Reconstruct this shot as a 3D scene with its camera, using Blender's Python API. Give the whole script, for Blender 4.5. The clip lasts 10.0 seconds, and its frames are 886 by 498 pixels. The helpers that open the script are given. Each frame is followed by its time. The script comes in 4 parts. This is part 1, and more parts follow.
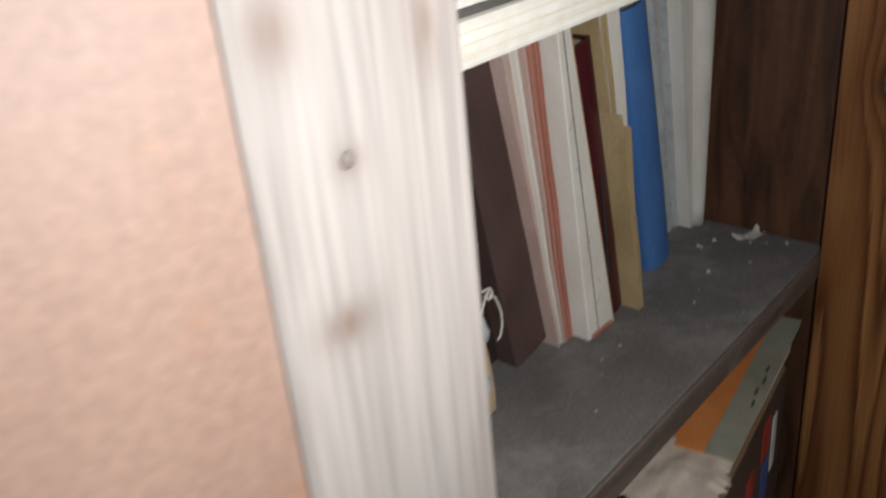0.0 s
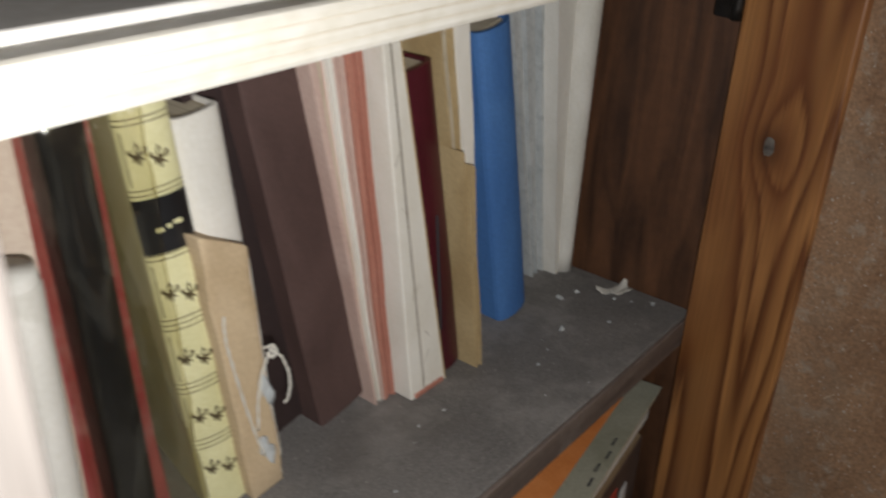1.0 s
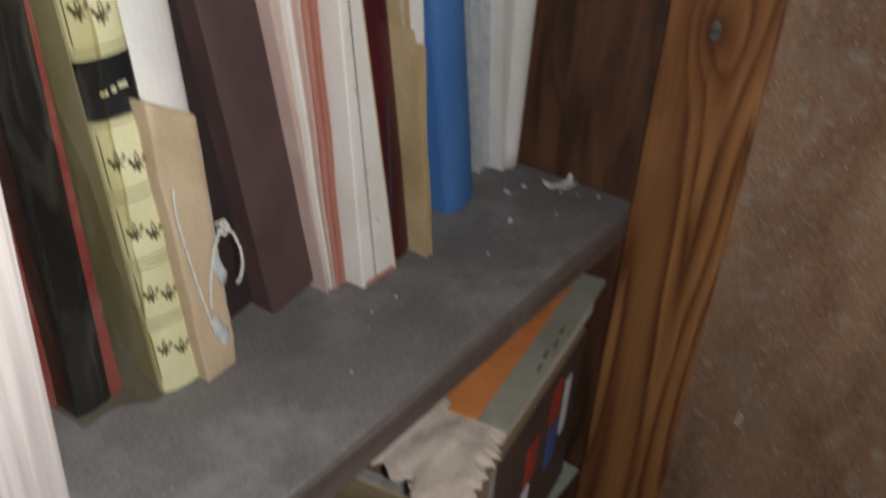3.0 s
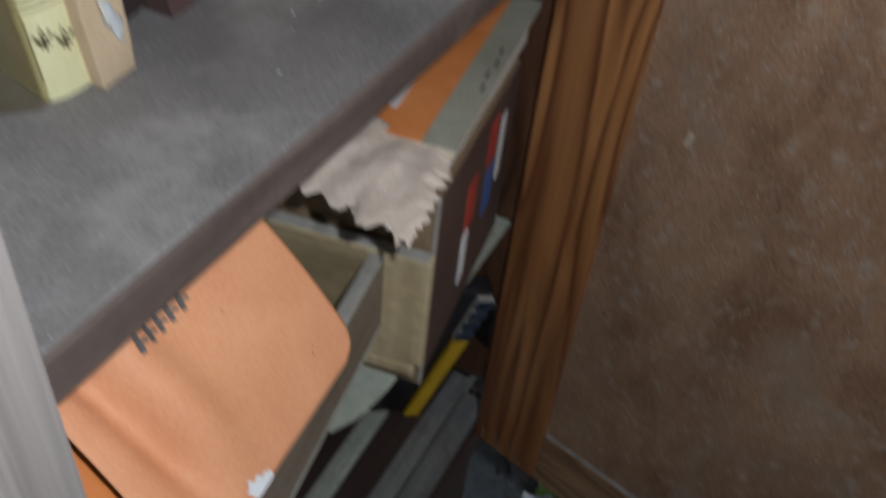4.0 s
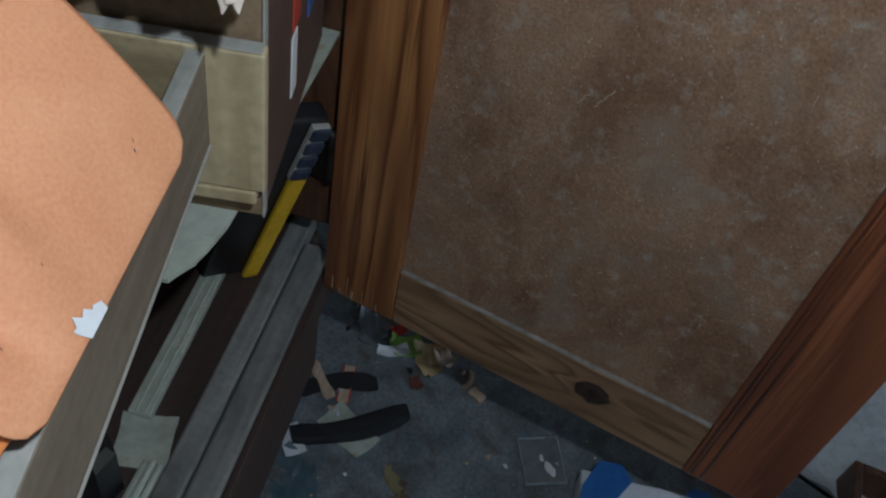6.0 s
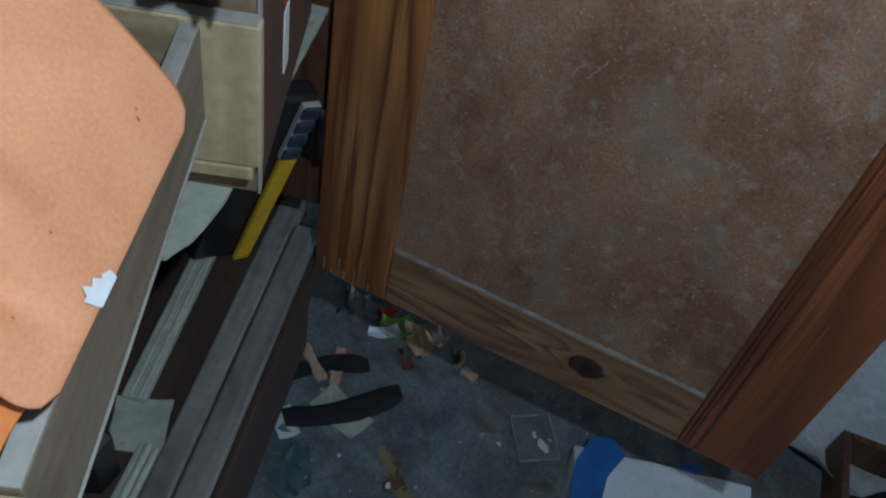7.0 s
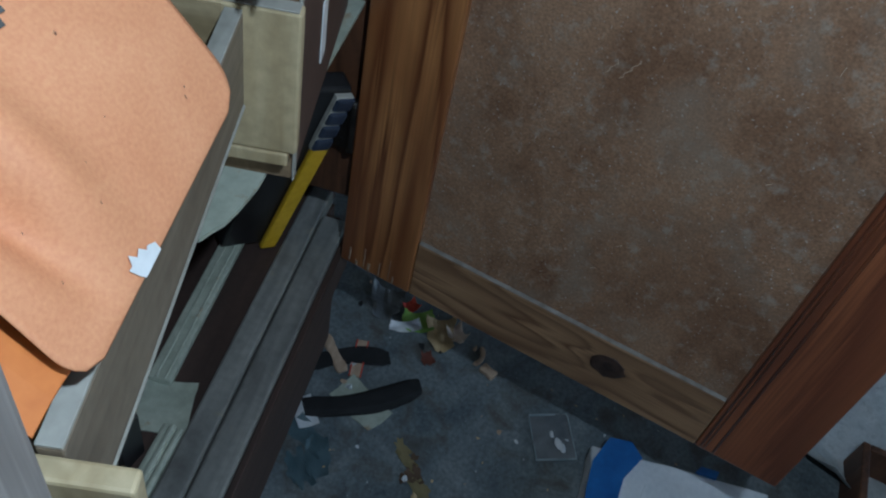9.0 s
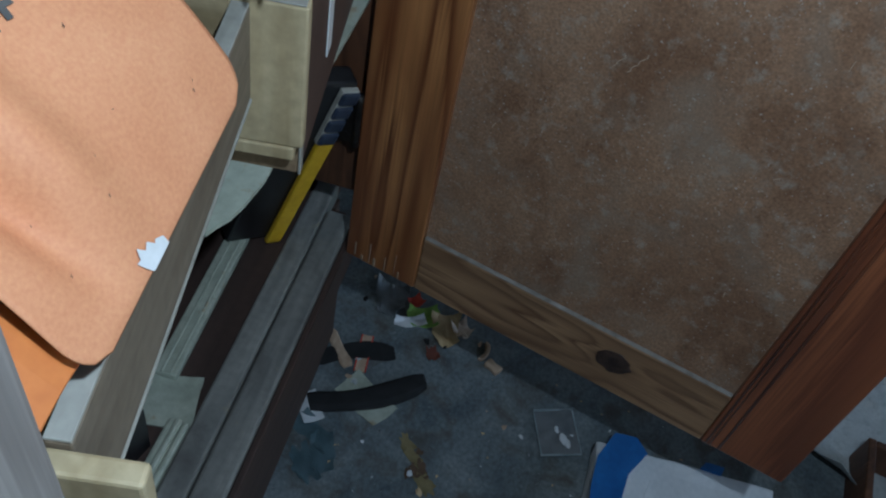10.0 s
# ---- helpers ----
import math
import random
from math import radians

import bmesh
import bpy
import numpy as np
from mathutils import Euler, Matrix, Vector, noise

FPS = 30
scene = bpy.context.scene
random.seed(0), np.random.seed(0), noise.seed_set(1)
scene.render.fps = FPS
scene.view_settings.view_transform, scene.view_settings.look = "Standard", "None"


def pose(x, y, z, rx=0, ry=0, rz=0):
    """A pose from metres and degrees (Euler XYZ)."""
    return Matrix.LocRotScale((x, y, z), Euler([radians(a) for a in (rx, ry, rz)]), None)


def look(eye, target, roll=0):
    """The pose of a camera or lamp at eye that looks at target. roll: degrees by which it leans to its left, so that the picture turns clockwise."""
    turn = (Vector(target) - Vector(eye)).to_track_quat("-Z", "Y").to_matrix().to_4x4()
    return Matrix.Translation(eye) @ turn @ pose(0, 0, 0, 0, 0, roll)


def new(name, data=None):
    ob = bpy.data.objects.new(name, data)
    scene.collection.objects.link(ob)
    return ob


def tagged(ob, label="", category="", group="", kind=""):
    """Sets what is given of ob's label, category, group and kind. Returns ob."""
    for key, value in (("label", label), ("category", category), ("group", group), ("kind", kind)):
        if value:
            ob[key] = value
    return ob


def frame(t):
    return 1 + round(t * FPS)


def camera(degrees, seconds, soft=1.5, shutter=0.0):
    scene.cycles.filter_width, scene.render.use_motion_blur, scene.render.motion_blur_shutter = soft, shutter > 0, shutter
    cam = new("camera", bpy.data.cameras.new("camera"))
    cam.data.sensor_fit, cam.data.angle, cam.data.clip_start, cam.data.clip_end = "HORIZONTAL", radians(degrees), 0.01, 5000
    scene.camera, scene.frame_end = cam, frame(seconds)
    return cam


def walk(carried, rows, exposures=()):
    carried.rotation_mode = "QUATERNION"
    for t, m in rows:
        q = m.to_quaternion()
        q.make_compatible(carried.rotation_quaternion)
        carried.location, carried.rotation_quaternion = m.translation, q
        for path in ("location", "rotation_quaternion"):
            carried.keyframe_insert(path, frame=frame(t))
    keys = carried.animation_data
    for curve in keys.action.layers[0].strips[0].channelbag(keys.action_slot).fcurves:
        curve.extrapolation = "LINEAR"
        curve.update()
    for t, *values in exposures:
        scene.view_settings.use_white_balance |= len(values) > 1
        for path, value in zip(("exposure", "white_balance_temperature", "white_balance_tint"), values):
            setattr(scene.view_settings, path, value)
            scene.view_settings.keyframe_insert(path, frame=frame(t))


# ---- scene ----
cam = camera(53.2, 10.0, soft=2.2, shutter=0.8)
PATH = [
    (0, (0.1346, 0.071, 0.9242), (1.1454, 1.0171, 0.245), -5.68),
    (0.5, (0.2031, 0.0709, 0.9214), (1.4574, 1.2421, 0.111), -1.78),
    (1, (0.2711, 0.073, 0.9145), (1.749, 1.2372, -0.0457), 2.3),
    (1.5, (0.2905, 0.0952, 0.9158), (1.7504, 1.2477, -0.1026), 4.3),
    (2, (0.291, 0.096, 0.911), (1.649, 1.179, -0.079), 3.6),
    (2.2, (0.291, 0.095, 0.91), (1.657, 1.167, -0.082), 3.7),
    (3.3, (0.244, 0.0695, 0.8519), (1.502, 0.8165, -0.0849), 4.11),
    (3.5, (0.2438, 0.073, 0.8284), (1.4676, 0.7645, -0.1464), 4.0),
    (4, (0.255, 0.113, 0.765), (1.634, 0.687, -0.565), 6.8),
    (4.5, (0.262, 0.115, 0.734), (1.604, 0.567, -0.679), 8.3),
    (5, (0.277, 0.123, 0.696), (1.653, 0.375, -0.734), 11.3),
    (5.5, (0.279, 0.135, 0.666), (1.649, 0.283, -0.784), 12.4),
    (7, (0.269, 0.154, 0.641), (1.61, 0.199, -0.842), 13.2),
    (7.5, (0.262, 0.155, 0.639), (1.598, 0.216, -0.848), 13.5),
    (8, (0.257, 0.157, 0.639), (1.587, 0.242, -0.852), 13.6),
    (8.5, (0.257, 0.158, 0.639), (1.584, 0.25, -0.854), 13.6),
    (9, (0.257, 0.158, 0.641), (1.59, 0.247, -0.847), 13.8),
    (9.5, (0.256, 0.16, 0.641), (1.587, 0.249, -0.849), 13.9),
    (10, (0.257, 0.16, 0.639), (1.581, 0.254, -0.857), 13.7),
]
walk(cam, [(t, look(eye, target, roll)) for t, eye, target, roll in PATH],
     exposures=[(0, -0.68, 6200, 9), (0.6, -0.58, 6300, 9), (1.1, -0.32, 6400, 9), (2.2, -0.36, 6300, 9), (3.3, -0.28, 6050, 11), (3.9, -0.02, 5750, 9), (4.5, 0.08, 5550, 8), (5.5, 0.14, 5400, 5), (7.0, 0.26, 4950, 0), (10, 0.33, 4800, -2)])

# ---- light: the torch beside the lens, dim daylight from the open side of the room ----
world = bpy.data.worlds.new("world")
scene.world = world
world.use_nodes = True
sky = world.node_tree.nodes.new("ShaderNodeTexSky")
sky.sky_type, sky.sun_disc = "NISHITA", False
sky.sun_elevation, sky.sun_rotation = radians(35), radians(200)
world.node_tree.links.new(sky.outputs[0], world.node_tree.nodes["Background"].inputs[0])
world.node_tree.nodes["Background"].inputs[1].default_value = 0.09

torch_data = bpy.data.lights.new("torch", "SPOT")
torch_data.energy, torch_data.spot_size, torch_data.spot_blend = 12.0, radians(179), 0.12
torch_data.shadow_soft_size, torch_data.color = 0.012, (1.0, 0.97, 0.94)
torch = new("torch", torch_data)
torch.matrix_world = look((0.265, 0.04, 0.875), (0.80, 0.42, 0.44))

# ---- materials ----
FLOOR, SHELF, UPPER, BASE, FRONT, SIDE = -0.51, 0.5, 0.85, -0.2, 0.333, 0.971


def surface(name, a, b, scale=(8, 8, 8), rough=0.7, bump=0.15, dust=None, dust_scale=6.0, dust_at=(0.5, 0.75),
            fine=120.0, fine_mix=0.25, metal=0.0, detail=6.0, distort=0.6, contrast=(0.3, 0.7), coat=0.0, knots=(), stain=None, stain_scale=5.0, stain_at=(0.45, 0.75), fleck=None):
    """A surface that wanders between colours a and b in stretched noise, with fine grain, patches of dust and a fine relief."""
    m = bpy.data.materials.new(name)
    m.use_nodes = True
    nt = m.node_tree
    N, L = nt.nodes, nt.links
    bs = N["Principled BSDF"]
    co = N.new("ShaderNodeTexCoord")
    mp = N.new("ShaderNodeMapping")
    info = N.new("ShaderNodeObjectInfo")
    add = N.new("ShaderNodeVectorMath")
    add.operation = "MULTIPLY_ADD"
    L.new(info.outputs["Random"], add.inputs[0])
    add.inputs[1].default_value = (7, 5, 3)
    L.new(co.outputs["Object"], add.inputs[2])
    L.new(add.outputs[0], mp.inputs[0])
    mp.inputs["Scale"].default_value = scale
    n1 = N.new("ShaderNodeTexNoise")
    n1.inputs["Scale"].default_value, n1.inputs["Detail"].default_value, n1.inputs["Distortion"].default_value = 1, detail, distort
    L.new(mp.outputs[0], n1.inputs[0])
    r1 = N.new("ShaderNodeValToRGB")
    r1.color_ramp.elements[0].position, r1.color_ramp.elements[1].position = contrast
    r1.color_ramp.elements[0].color, r1.color_ramp.elements[1].color = (*a, 1), (*b, 1)
    L.new(n1.outputs["Fac"], r1.inputs[0])
    n2 = N.new("ShaderNodeTexNoise")
    n2.inputs["Scale"].default_value, n2.inputs["Detail"].default_value = fine, 3
    L.new(add.outputs[0], n2.inputs[0])
    mx = N.new("ShaderNodeMix")
    mx.data_type, mx.blend_type = "RGBA", "OVERLAY"
    mx.inputs["Factor"].default_value = fine_mix
    L.new(r1.outputs[0], mx.inputs[6])
    L.new(n2.outputs["Fac"], mx.inputs[7])
    out = mx.outputs[2]
    if dust:
        n3 = N.new("ShaderNodeTexNoise")
        n3.inputs["Scale"].default_value, n3.inputs["Detail"].default_value = dust_scale, 8
        n3.inputs["Roughness"].default_value = 0.7
        L.new(add.outputs[0], n3.inputs[0])
        r3 = N.new("ShaderNodeMapRange")
        r3.inputs["From Min"].default_value, r3.inputs["From Max"].default_value = dust_at
        L.new(n3.outputs["Fac"], r3.inputs[0])
        m3 = N.new("ShaderNodeMix")
        m3.data_type = "RGBA"
        L.new(r3.outputs[0], m3.inputs["Factor"])
        L.new(out, m3.inputs[6])
        m3.inputs[7].default_value = (*dust, 1)
        out = m3.outputs[2]
    if stain:
        n4 = N.new("ShaderNodeTexNoise")
        n4.inputs["Scale"].default_value, n4.inputs["Detail"].default_value = stain_scale, 5
        n4.inputs["Distortion"].default_value = 0.8
        L.new(add.outputs[0], n4.inputs[0])
        r4 = N.new("ShaderNodeMapRange")
        r4.inputs["From Min"].default_value, r4.inputs["From Max"].default_value = stain_at
        r4.inputs["To Max"].default_value = 0.75
        L.new(n4.outputs["Fac"], r4.inputs[0])
        m4 = N.new("ShaderNodeMix")
        m4.data_type = "RGBA"
        L.new(r4.outputs[0], m4.inputs["Factor"])
        L.new(out, m4.inputs[6])
        m4.inputs[7].default_value = (*stain, 1)
        out = m4.outputs[2]
    if fleck:
        n5 = N.new("ShaderNodeTexNoise")
        n5.inputs["Scale"].default_value, n5.inputs["Detail"].default_value = 400, 1
        L.new(add.outputs[0], n5.inputs[0])
        r5 = N.new("ShaderNodeMapRange")
        r5.inputs["From Min"].default_value, r5.inputs["From Max"].default_value = 0.69, 0.8
        L.new(n5.outputs["Fac"], r5.inputs[0])
        m5 = N.new("ShaderNodeMix")
        m5.data_type = "RGBA"
        L.new(r5.outputs[0], m5.inputs["Factor"])
        L.new(out, m5.inputs[6])
        m5.inputs[7].default_value = (*fleck, 1)
        out = m5.outputs[2]
    for kx, kz, kr, tall in knots:
        sub = N.new("ShaderNodeVectorMath")
        sub.operation = "SUBTRACT"
        L.new(co.outputs["Object"], sub.inputs[0])
        sub.inputs[1].default_value = (kx, 0, kz)
        sc = N.new("ShaderNodeVectorMath")
        sc.operation = "MULTIPLY"
        L.new(sub.outputs[0], sc.inputs[0])
        sc.inputs[1].default_value = (1 / kr, 0, 1 / (kr * tall))
        ln = N.new("ShaderNodeVectorMath")
        ln.operation = "LENGTH"
        L.new(sc.outputs[0], ln.inputs[0])
        wob = N.new("ShaderNodeMath")
        wob.operation = "MULTIPLY_ADD"
        L.new(n2.outputs["Fac"], wob.inputs[0])
        wob.inputs[1].default_value = 0.5
        L.new(ln.outputs["Value"], wob.inputs[2])
        rk = N.new("ShaderNodeValToRGB")
        e = rk.color_ramp.elements
        e[0].position, e[0].color = 0.0, (0.8, 0.8, 0.8, 1)
        e[1].position, e[1].color = 1.0, (0, 0, 0, 1)
        for at, v in ((0.22, 0.75), (0.28, 1.0), (0.36, 0.9), (0.42, 0.3), (0.55, 0.5), (0.62, 0.15)):
            el = e.new(at)
            el.color = (v, v, v, 1)
        half = N.new("ShaderNodeMath")
        half.operation = "MULTIPLY"
        half.inputs[1].default_value = 0.4
        L.new(wob.outputs[0], half.inputs[0])
        L.new(half.outputs[0], rk.inputs[0])
        mk = N.new("ShaderNodeMix")
        mk.data_type = "RGBA"
        L.new(rk.outputs[0], mk.inputs["Factor"])
        L.new(out, mk.inputs[6])
        mk.inputs[7].default_value = (a[0] * 0.2, a[1] * 0.2, a[2] * 0.3, 1)
        out = mk.outputs[2]
    L.new(out, bs.inputs["Base Color"])
    bs.inputs["Roughness"].default_value, bs.inputs["Metallic"].default_value = rough, metal
    bs.inputs["Coat Weight"].default_value = coat
    bs.inputs["Coat Roughness"].default_value = 0.3
    if bump:
        bp = N.new("ShaderNodeBump")
        bp.inputs["Strength"].default_value, bp.inputs["Distance"].default_value = bump, 0.002
        mm = N.new("ShaderNodeMath")
        mm.operation = "ADD"
        L.new(n1.outputs["Fac"], mm.inputs[0])
        L.new(n2.outputs["Fac"], mm.inputs[1])
        L.new(mm.outputs[0], bp.inputs["Height"])
        L.new(bp.outputs[0], bs.inputs["Normal"])
    return m


def grain(axis, along=4.0, across=70.0):
    return tuple(along if i == "xyz".index(axis) else across for i in range(3))


def wood(name, light, dark, axis, rings=16.0, along=1.6, across=11.0, knots=(), rough=0.5, coat=0.15, stain=None, bump=0.15, swirl=1.3, heart_colour=None):
    """Sawn softwood: bands of late wood that run along the board and flow round the knots, with fine pores and broad stains."""
    m = bpy.data.materials.new(name)
    m.use_nodes = True
    N, L = m.node_tree.nodes, m.node_tree.links
    bs = N["Principled BSDF"]
    co = N.new("ShaderNodeTexCoord")
    info = N.new("ShaderNodeObjectInfo")

    def maths(op, a, b=None, c=None):
        n = N.new("ShaderNodeMath")
        n.operation = op
        for i, v in enumerate((a, b, c)):
            if v is None:
                continue
            if isinstance(v, (int, float)):
                n.inputs[i].default_value = v
            else:
                L.new(v, n.inputs[i])
        return n.outputs[0]

    def noise_of(scale, detail, distortion=0.0, source=None):
        mp = N.new("ShaderNodeMapping")
        mp.inputs["Scale"].default_value = scale
        L.new(source or off.outputs[0], mp.inputs[0])
        n = N.new("ShaderNodeTexNoise")
        n.inputs["Scale"].default_value, n.inputs["Detail"].default_value, n.inputs["Distortion"].default_value = 1, detail, distortion
        L.new(mp.outputs[0], n.inputs[0])
        return n.outputs["Fac"]
    off = N.new("ShaderNodeVectorMath")
    off.operation = "MULTIPLY_ADD"
    L.new(info.outputs["Random"], off.inputs[0])
    off.inputs[1].default_value = (3, 5, 2)
    L.new(co.outputs["Object"], off.inputs[2])
    field = maths("MULTIPLY", noise_of(grain(axis, along, across), 1.5, 0.3), rings)
    heart = None
    for kx, kz, kr, tall in knots:
        d = N.new("ShaderNodeVectorMath")
        d.operation = "SUBTRACT"
        L.new(co.outputs["Object"], d.inputs[0])
        d.inputs[1].default_value = (kx, 0, kz)
        sc = N.new("ShaderNodeVectorMath")
        sc.operation = "MULTIPLY"
        L.new(d.outputs[0], sc.inputs[0])
        sc.inputs[1].default_value = (1 / kr, 0, 1 / (kr * tall))
        ln = N.new("ShaderNodeVectorMath")
        ln.operation = "LENGTH"
        L.new(sc.outputs[0], ln.inputs[0])
        near = maths("POWER", 2.718, maths("MULTIPLY", maths("MULTIPLY", ln.outputs["Value"], ln.outputs["Value"]), -0.16))
        field = maths("MULTIPLY_ADD", near, swirl, field)
        core = maths("POWER", 2.718, maths("MULTIPLY", maths("MULTIPLY", ln.outputs["Value"], ln.outputs["Value"]), -0.9))
        heart = core if heart is None else maths("MAXIMUM", heart, core)
    pores = noise_of(grain(axis, 9.0, 420.0), 2)
    band = maths("FRACT", maths("MULTIPLY_ADD", pores, 0.35, field))
    ramp = N.new("ShaderNodeValToRGB")
    e = ramp.color_ramp.elements
    mid = tuple(0.62 * l + 0.38 * d for l, d in zip(light, dark))
    e[0].position, e[0].color = 0.0, (*light, 1)
    e[1].position, e[1].color = 1.0, (*light, 1)
    for at, c in ((0.45, mid), (0.74, dark), (0.86, mid)):
        e.new(at).color = (*c, 1)
    L.new(band, ramp.inputs[0])

    def blend(fac, low, colour, kind="MIX"):
        mx = N.new("ShaderNodeMix")
        mx.data_type, mx.blend_type = "RGBA", kind
        if isinstance(fac, float):
            mx.inputs["Factor"].default_value = fac
        else:
            L.new(fac, mx.inputs["Factor"])
        L.new(low, mx.inputs[6])
        if isinstance(colour, tuple):
            mx.inputs[7].default_value = (*colour, 1)
        else:
            L.new(colour, mx.inputs[7])
        return mx.outputs[2]
    broad = N.new("ShaderNodeMapRange")
    broad.inputs["From Min"].default_value, broad.inputs["From Max"].default_value, broad.inputs["To Max"].default_value = 0.42, 0.72, 0.8
    L.new(noise_of(grain(axis, 3.0, 13.0), 4, 0.6), broad.inputs[0])
    out = blend(broad.outputs[0], ramp.outputs[0], stain or dark)
    out = blend(0.45, out, pores, "OVERLAY")
    if heart is not None:
        out = blend(maths("MULTIPLY", heart, maths("MULTIPLY_ADD", pores, 1.2, 0.1)), out, heart_colour or tuple(c * 0.3 for c in dark))
    L.new(out, bs.inputs["Base Color"])
    bs.inputs["Roughness"].default_value, bs.inputs["Coat Weight"].default_value, bs.inputs["Coat Roughness"].default_value = rough, coat, 0.3
    bp = N.new("ShaderNodeBump")
    bp.inputs["Strength"].default_value, bp.inputs["Distance"].default_value = bump, 0.0015
    L.new(maths("ADD", pores, maths("MULTIPLY", band, 0.4)), bp.inputs["Height"])
    L.new(bp.outputs[0], bs.inputs["Normal"])
    return m


pine_up = wood("varnished_pine_upright", (0.41, 0.19, 0.063), (0.11, 0.035, 0.011), "z", 9.0, 1.1, 17.0, ((0.046, 0.682, 0.012, 1.3), (0.53, 0.30, 0.014, 1.4)), 0.42, 0.25, (0.18, 0.062, 0.02))
pine_along = wood("varnished_pine_along", (0.35, 0.215, 0.11), (0.13, 0.065, 0.03), "x", 13.0, 1.8, 14.0, ((0.345, -0.150, 0.017, 0.75),), 0.5, 0.15, (0.19, 0.11, 0.055))
pine_red = wood("red_stained_pine", (0.25, 0.088, 0.034), (0.125, 0.04, 0.017), "z", 5.0, 0.9, 8.0, (), 0.4, 0.3, (0.17, 0.052, 0.021), 0.12)
hardboard = surface("dusty_hardboard", (0.19, 0.104, 0.056), (0.30, 0.184, 0.108), (17, 17, 9), 0.6, 0.25,
                    dust=(0.38, 0.34, 0.275), dust_scale=62, dust_at=(0.53, 0.80), fine=420, fine_mix=0.65, contrast=(0.36, 0.64),
                    stain=(0.25, 0.21, 0.16), stain_scale=13, stain_at=(0.5, 0.86), fleck=(0.46, 0.43, 0.38))
grey_wood = wood("weathered_grey_wood", (0.25, 0.227, 0.208), (0.185, 0.162, 0.146), "z", 4.0, 1.5, 9.0, ((0.5435, 0.836, 0.004, 1.1), (0.535, 0.784, 0.0085, 0.75), (0.5245, 0.877, 0.007, 1.5), (0.577, 0.869, 0.004, 2.5)), 0.75, 0.0, (0.215, 0.187, 0.168), 0.3, 0.5, (0.115, 0.072, 0.05))
peach_board = surface("faded_peach_board", (0.175, 0.108, 0.08), (0.245, 0.16, 0.121), (7, 7, 4), 0.6, 0.1, fine=200, dust=(0.24, 0.125, 0.07), dust_scale=17, dust_at=(0.6, 0.8))
shelf_dust = surface("dusty_grey_shelf", (0.15, 0.142, 0.135), (0.215, 0.202, 0.19), (9, 9, 9), 0.85, 0.3,
                     dust=(0.33, 0.315, 0.295), dust_scale=15, dust_at=(0.48, 0.78), fine=500, fine_mix=0.6, fleck=(0.34, 0.33, 0.31),
                     stain=(0.13, 0.118, 0.108), stain_scale=12, stain_at=(0.52, 0.75))
lip_brown = surface("worn_brown_lipping", (0.08, 0.058, 0.048), (0.17, 0.132, 0.112), grain("x", 5, 60), 0.7, 0.25,
                    dust=(0.22, 0.19, 0.17), dust_scale=25, dust_at=(0.55, 0.8))
# upper shelf's lipping and top are lightened: torchlight put into the colour
torchlit_lip = surface("torchlit_pine_lipping", (0.56, 0.52, 0.43), (0.74, 0.72, 0.66), grain("x", 2, 110), 0.6, 0.2)
torchlit_top = surface("torchlit_dusty_top", (0.5, 0.49, 0.46), (0.68, 0.66, 0.62), grain("x", 3, 40), 0.85, 0.05)
pale_groove = surface("pale_groove", (0.54, 0.48, 0.38), (0.68, 0.63, 0.53), grain("x", 6, 60), 0.7, 0.1)
dark_wood = surface("dark_brown_ply", (0.04, 0.017, 0.008), (0.125, 0.054, 0.024), grain("z", 6, 42), 0.55, 0.25, distort=1.5,
                    dust=(0.2, 0.15, 0.12), dust_scale=40, dust_at=(0.68, 0.85))
dark_along = surface("dark_stained_board", (0.03, 0.018, 0.014), (0.06, 0.035, 0.027), grain("x", 4, 60), 0.7, 0.2)
grey_board = surface("dusty_grey_board", (0.13, 0.13, 0.122), (0.25, 0.248, 0.228), grain("x", 5, 45), 0.8, 0.3,
                     dust=(0.27, 0.235, 0.14), dust_scale=26, dust_at=(0.62, 0.8), stain=(0.06, 0.055, 0.052), stain_scale=14, stain_at=(0.5, 0.75))
concrete = surface("dirty_concrete", (0.078, 0.096, 0.108), (0.178, 0.198, 0.205), (15, 15, 15), 0.9, 0.4,
                   dust=(0.2, 0.2, 0.19), dust_scale=22, dust_at=(0.6, 0.85), fine=160, fine_mix=0.6,
                   stain=(0.07, 0.062, 0.048), stain_scale=19, stain_at=(0.5, 0.7), fleck=(0.3, 0.31, 0.3))
ledge_dust = surface("pale_ledge_dust", (0.17, 0.15, 0.125), (0.29, 0.275, 0.25), (60, 60, 60), 0.95, 0.4)
plaster = surface("grubby_plaster", (0.5, 0.48, 0.45), (0.62, 0.6, 0.57), (3, 3, 3), 0.9, 0.1)


def paper(name, a, b=None, rough=0.75, **k):
    b = b or tuple(min(1, c * 1.25) for c in a)
    return surface(name, a, b, (25, 25, 12), rough, 0.08, fine=350, fine_mix=0.2, **k)


# ---- building blocks ----
def bm_box(x0, y0, z0, x1, y1, z1, bevel=0.0, bm=None, m=None):
    bm = bm or bmesh.new()
    r = bmesh.ops.create_cube(bm, size=1)
    vs = r["verts"]
    bmesh.ops.transform(bm, verts=vs, matrix=Matrix.Translation(((x0 + x1) / 2, (y0 + y1) / 2, (z0 + z1) / 2))
                        @ Matrix.Diagonal((x1 - x0, y1 - y0, z1 - z0, 1)))
    if bevel:
        es = list({e for v in vs for e in v.link_edges})
        r = bmesh.ops.bevel(bm, geom=es, offset=bevel, segments=2, affect="EDGES", profile=0.5)
        vs = list({v for f in r["faces"] for v in f.verts})
    if m is not None:
        bmesh.ops.transform(bm, verts=vs, matrix=m)
    return bm


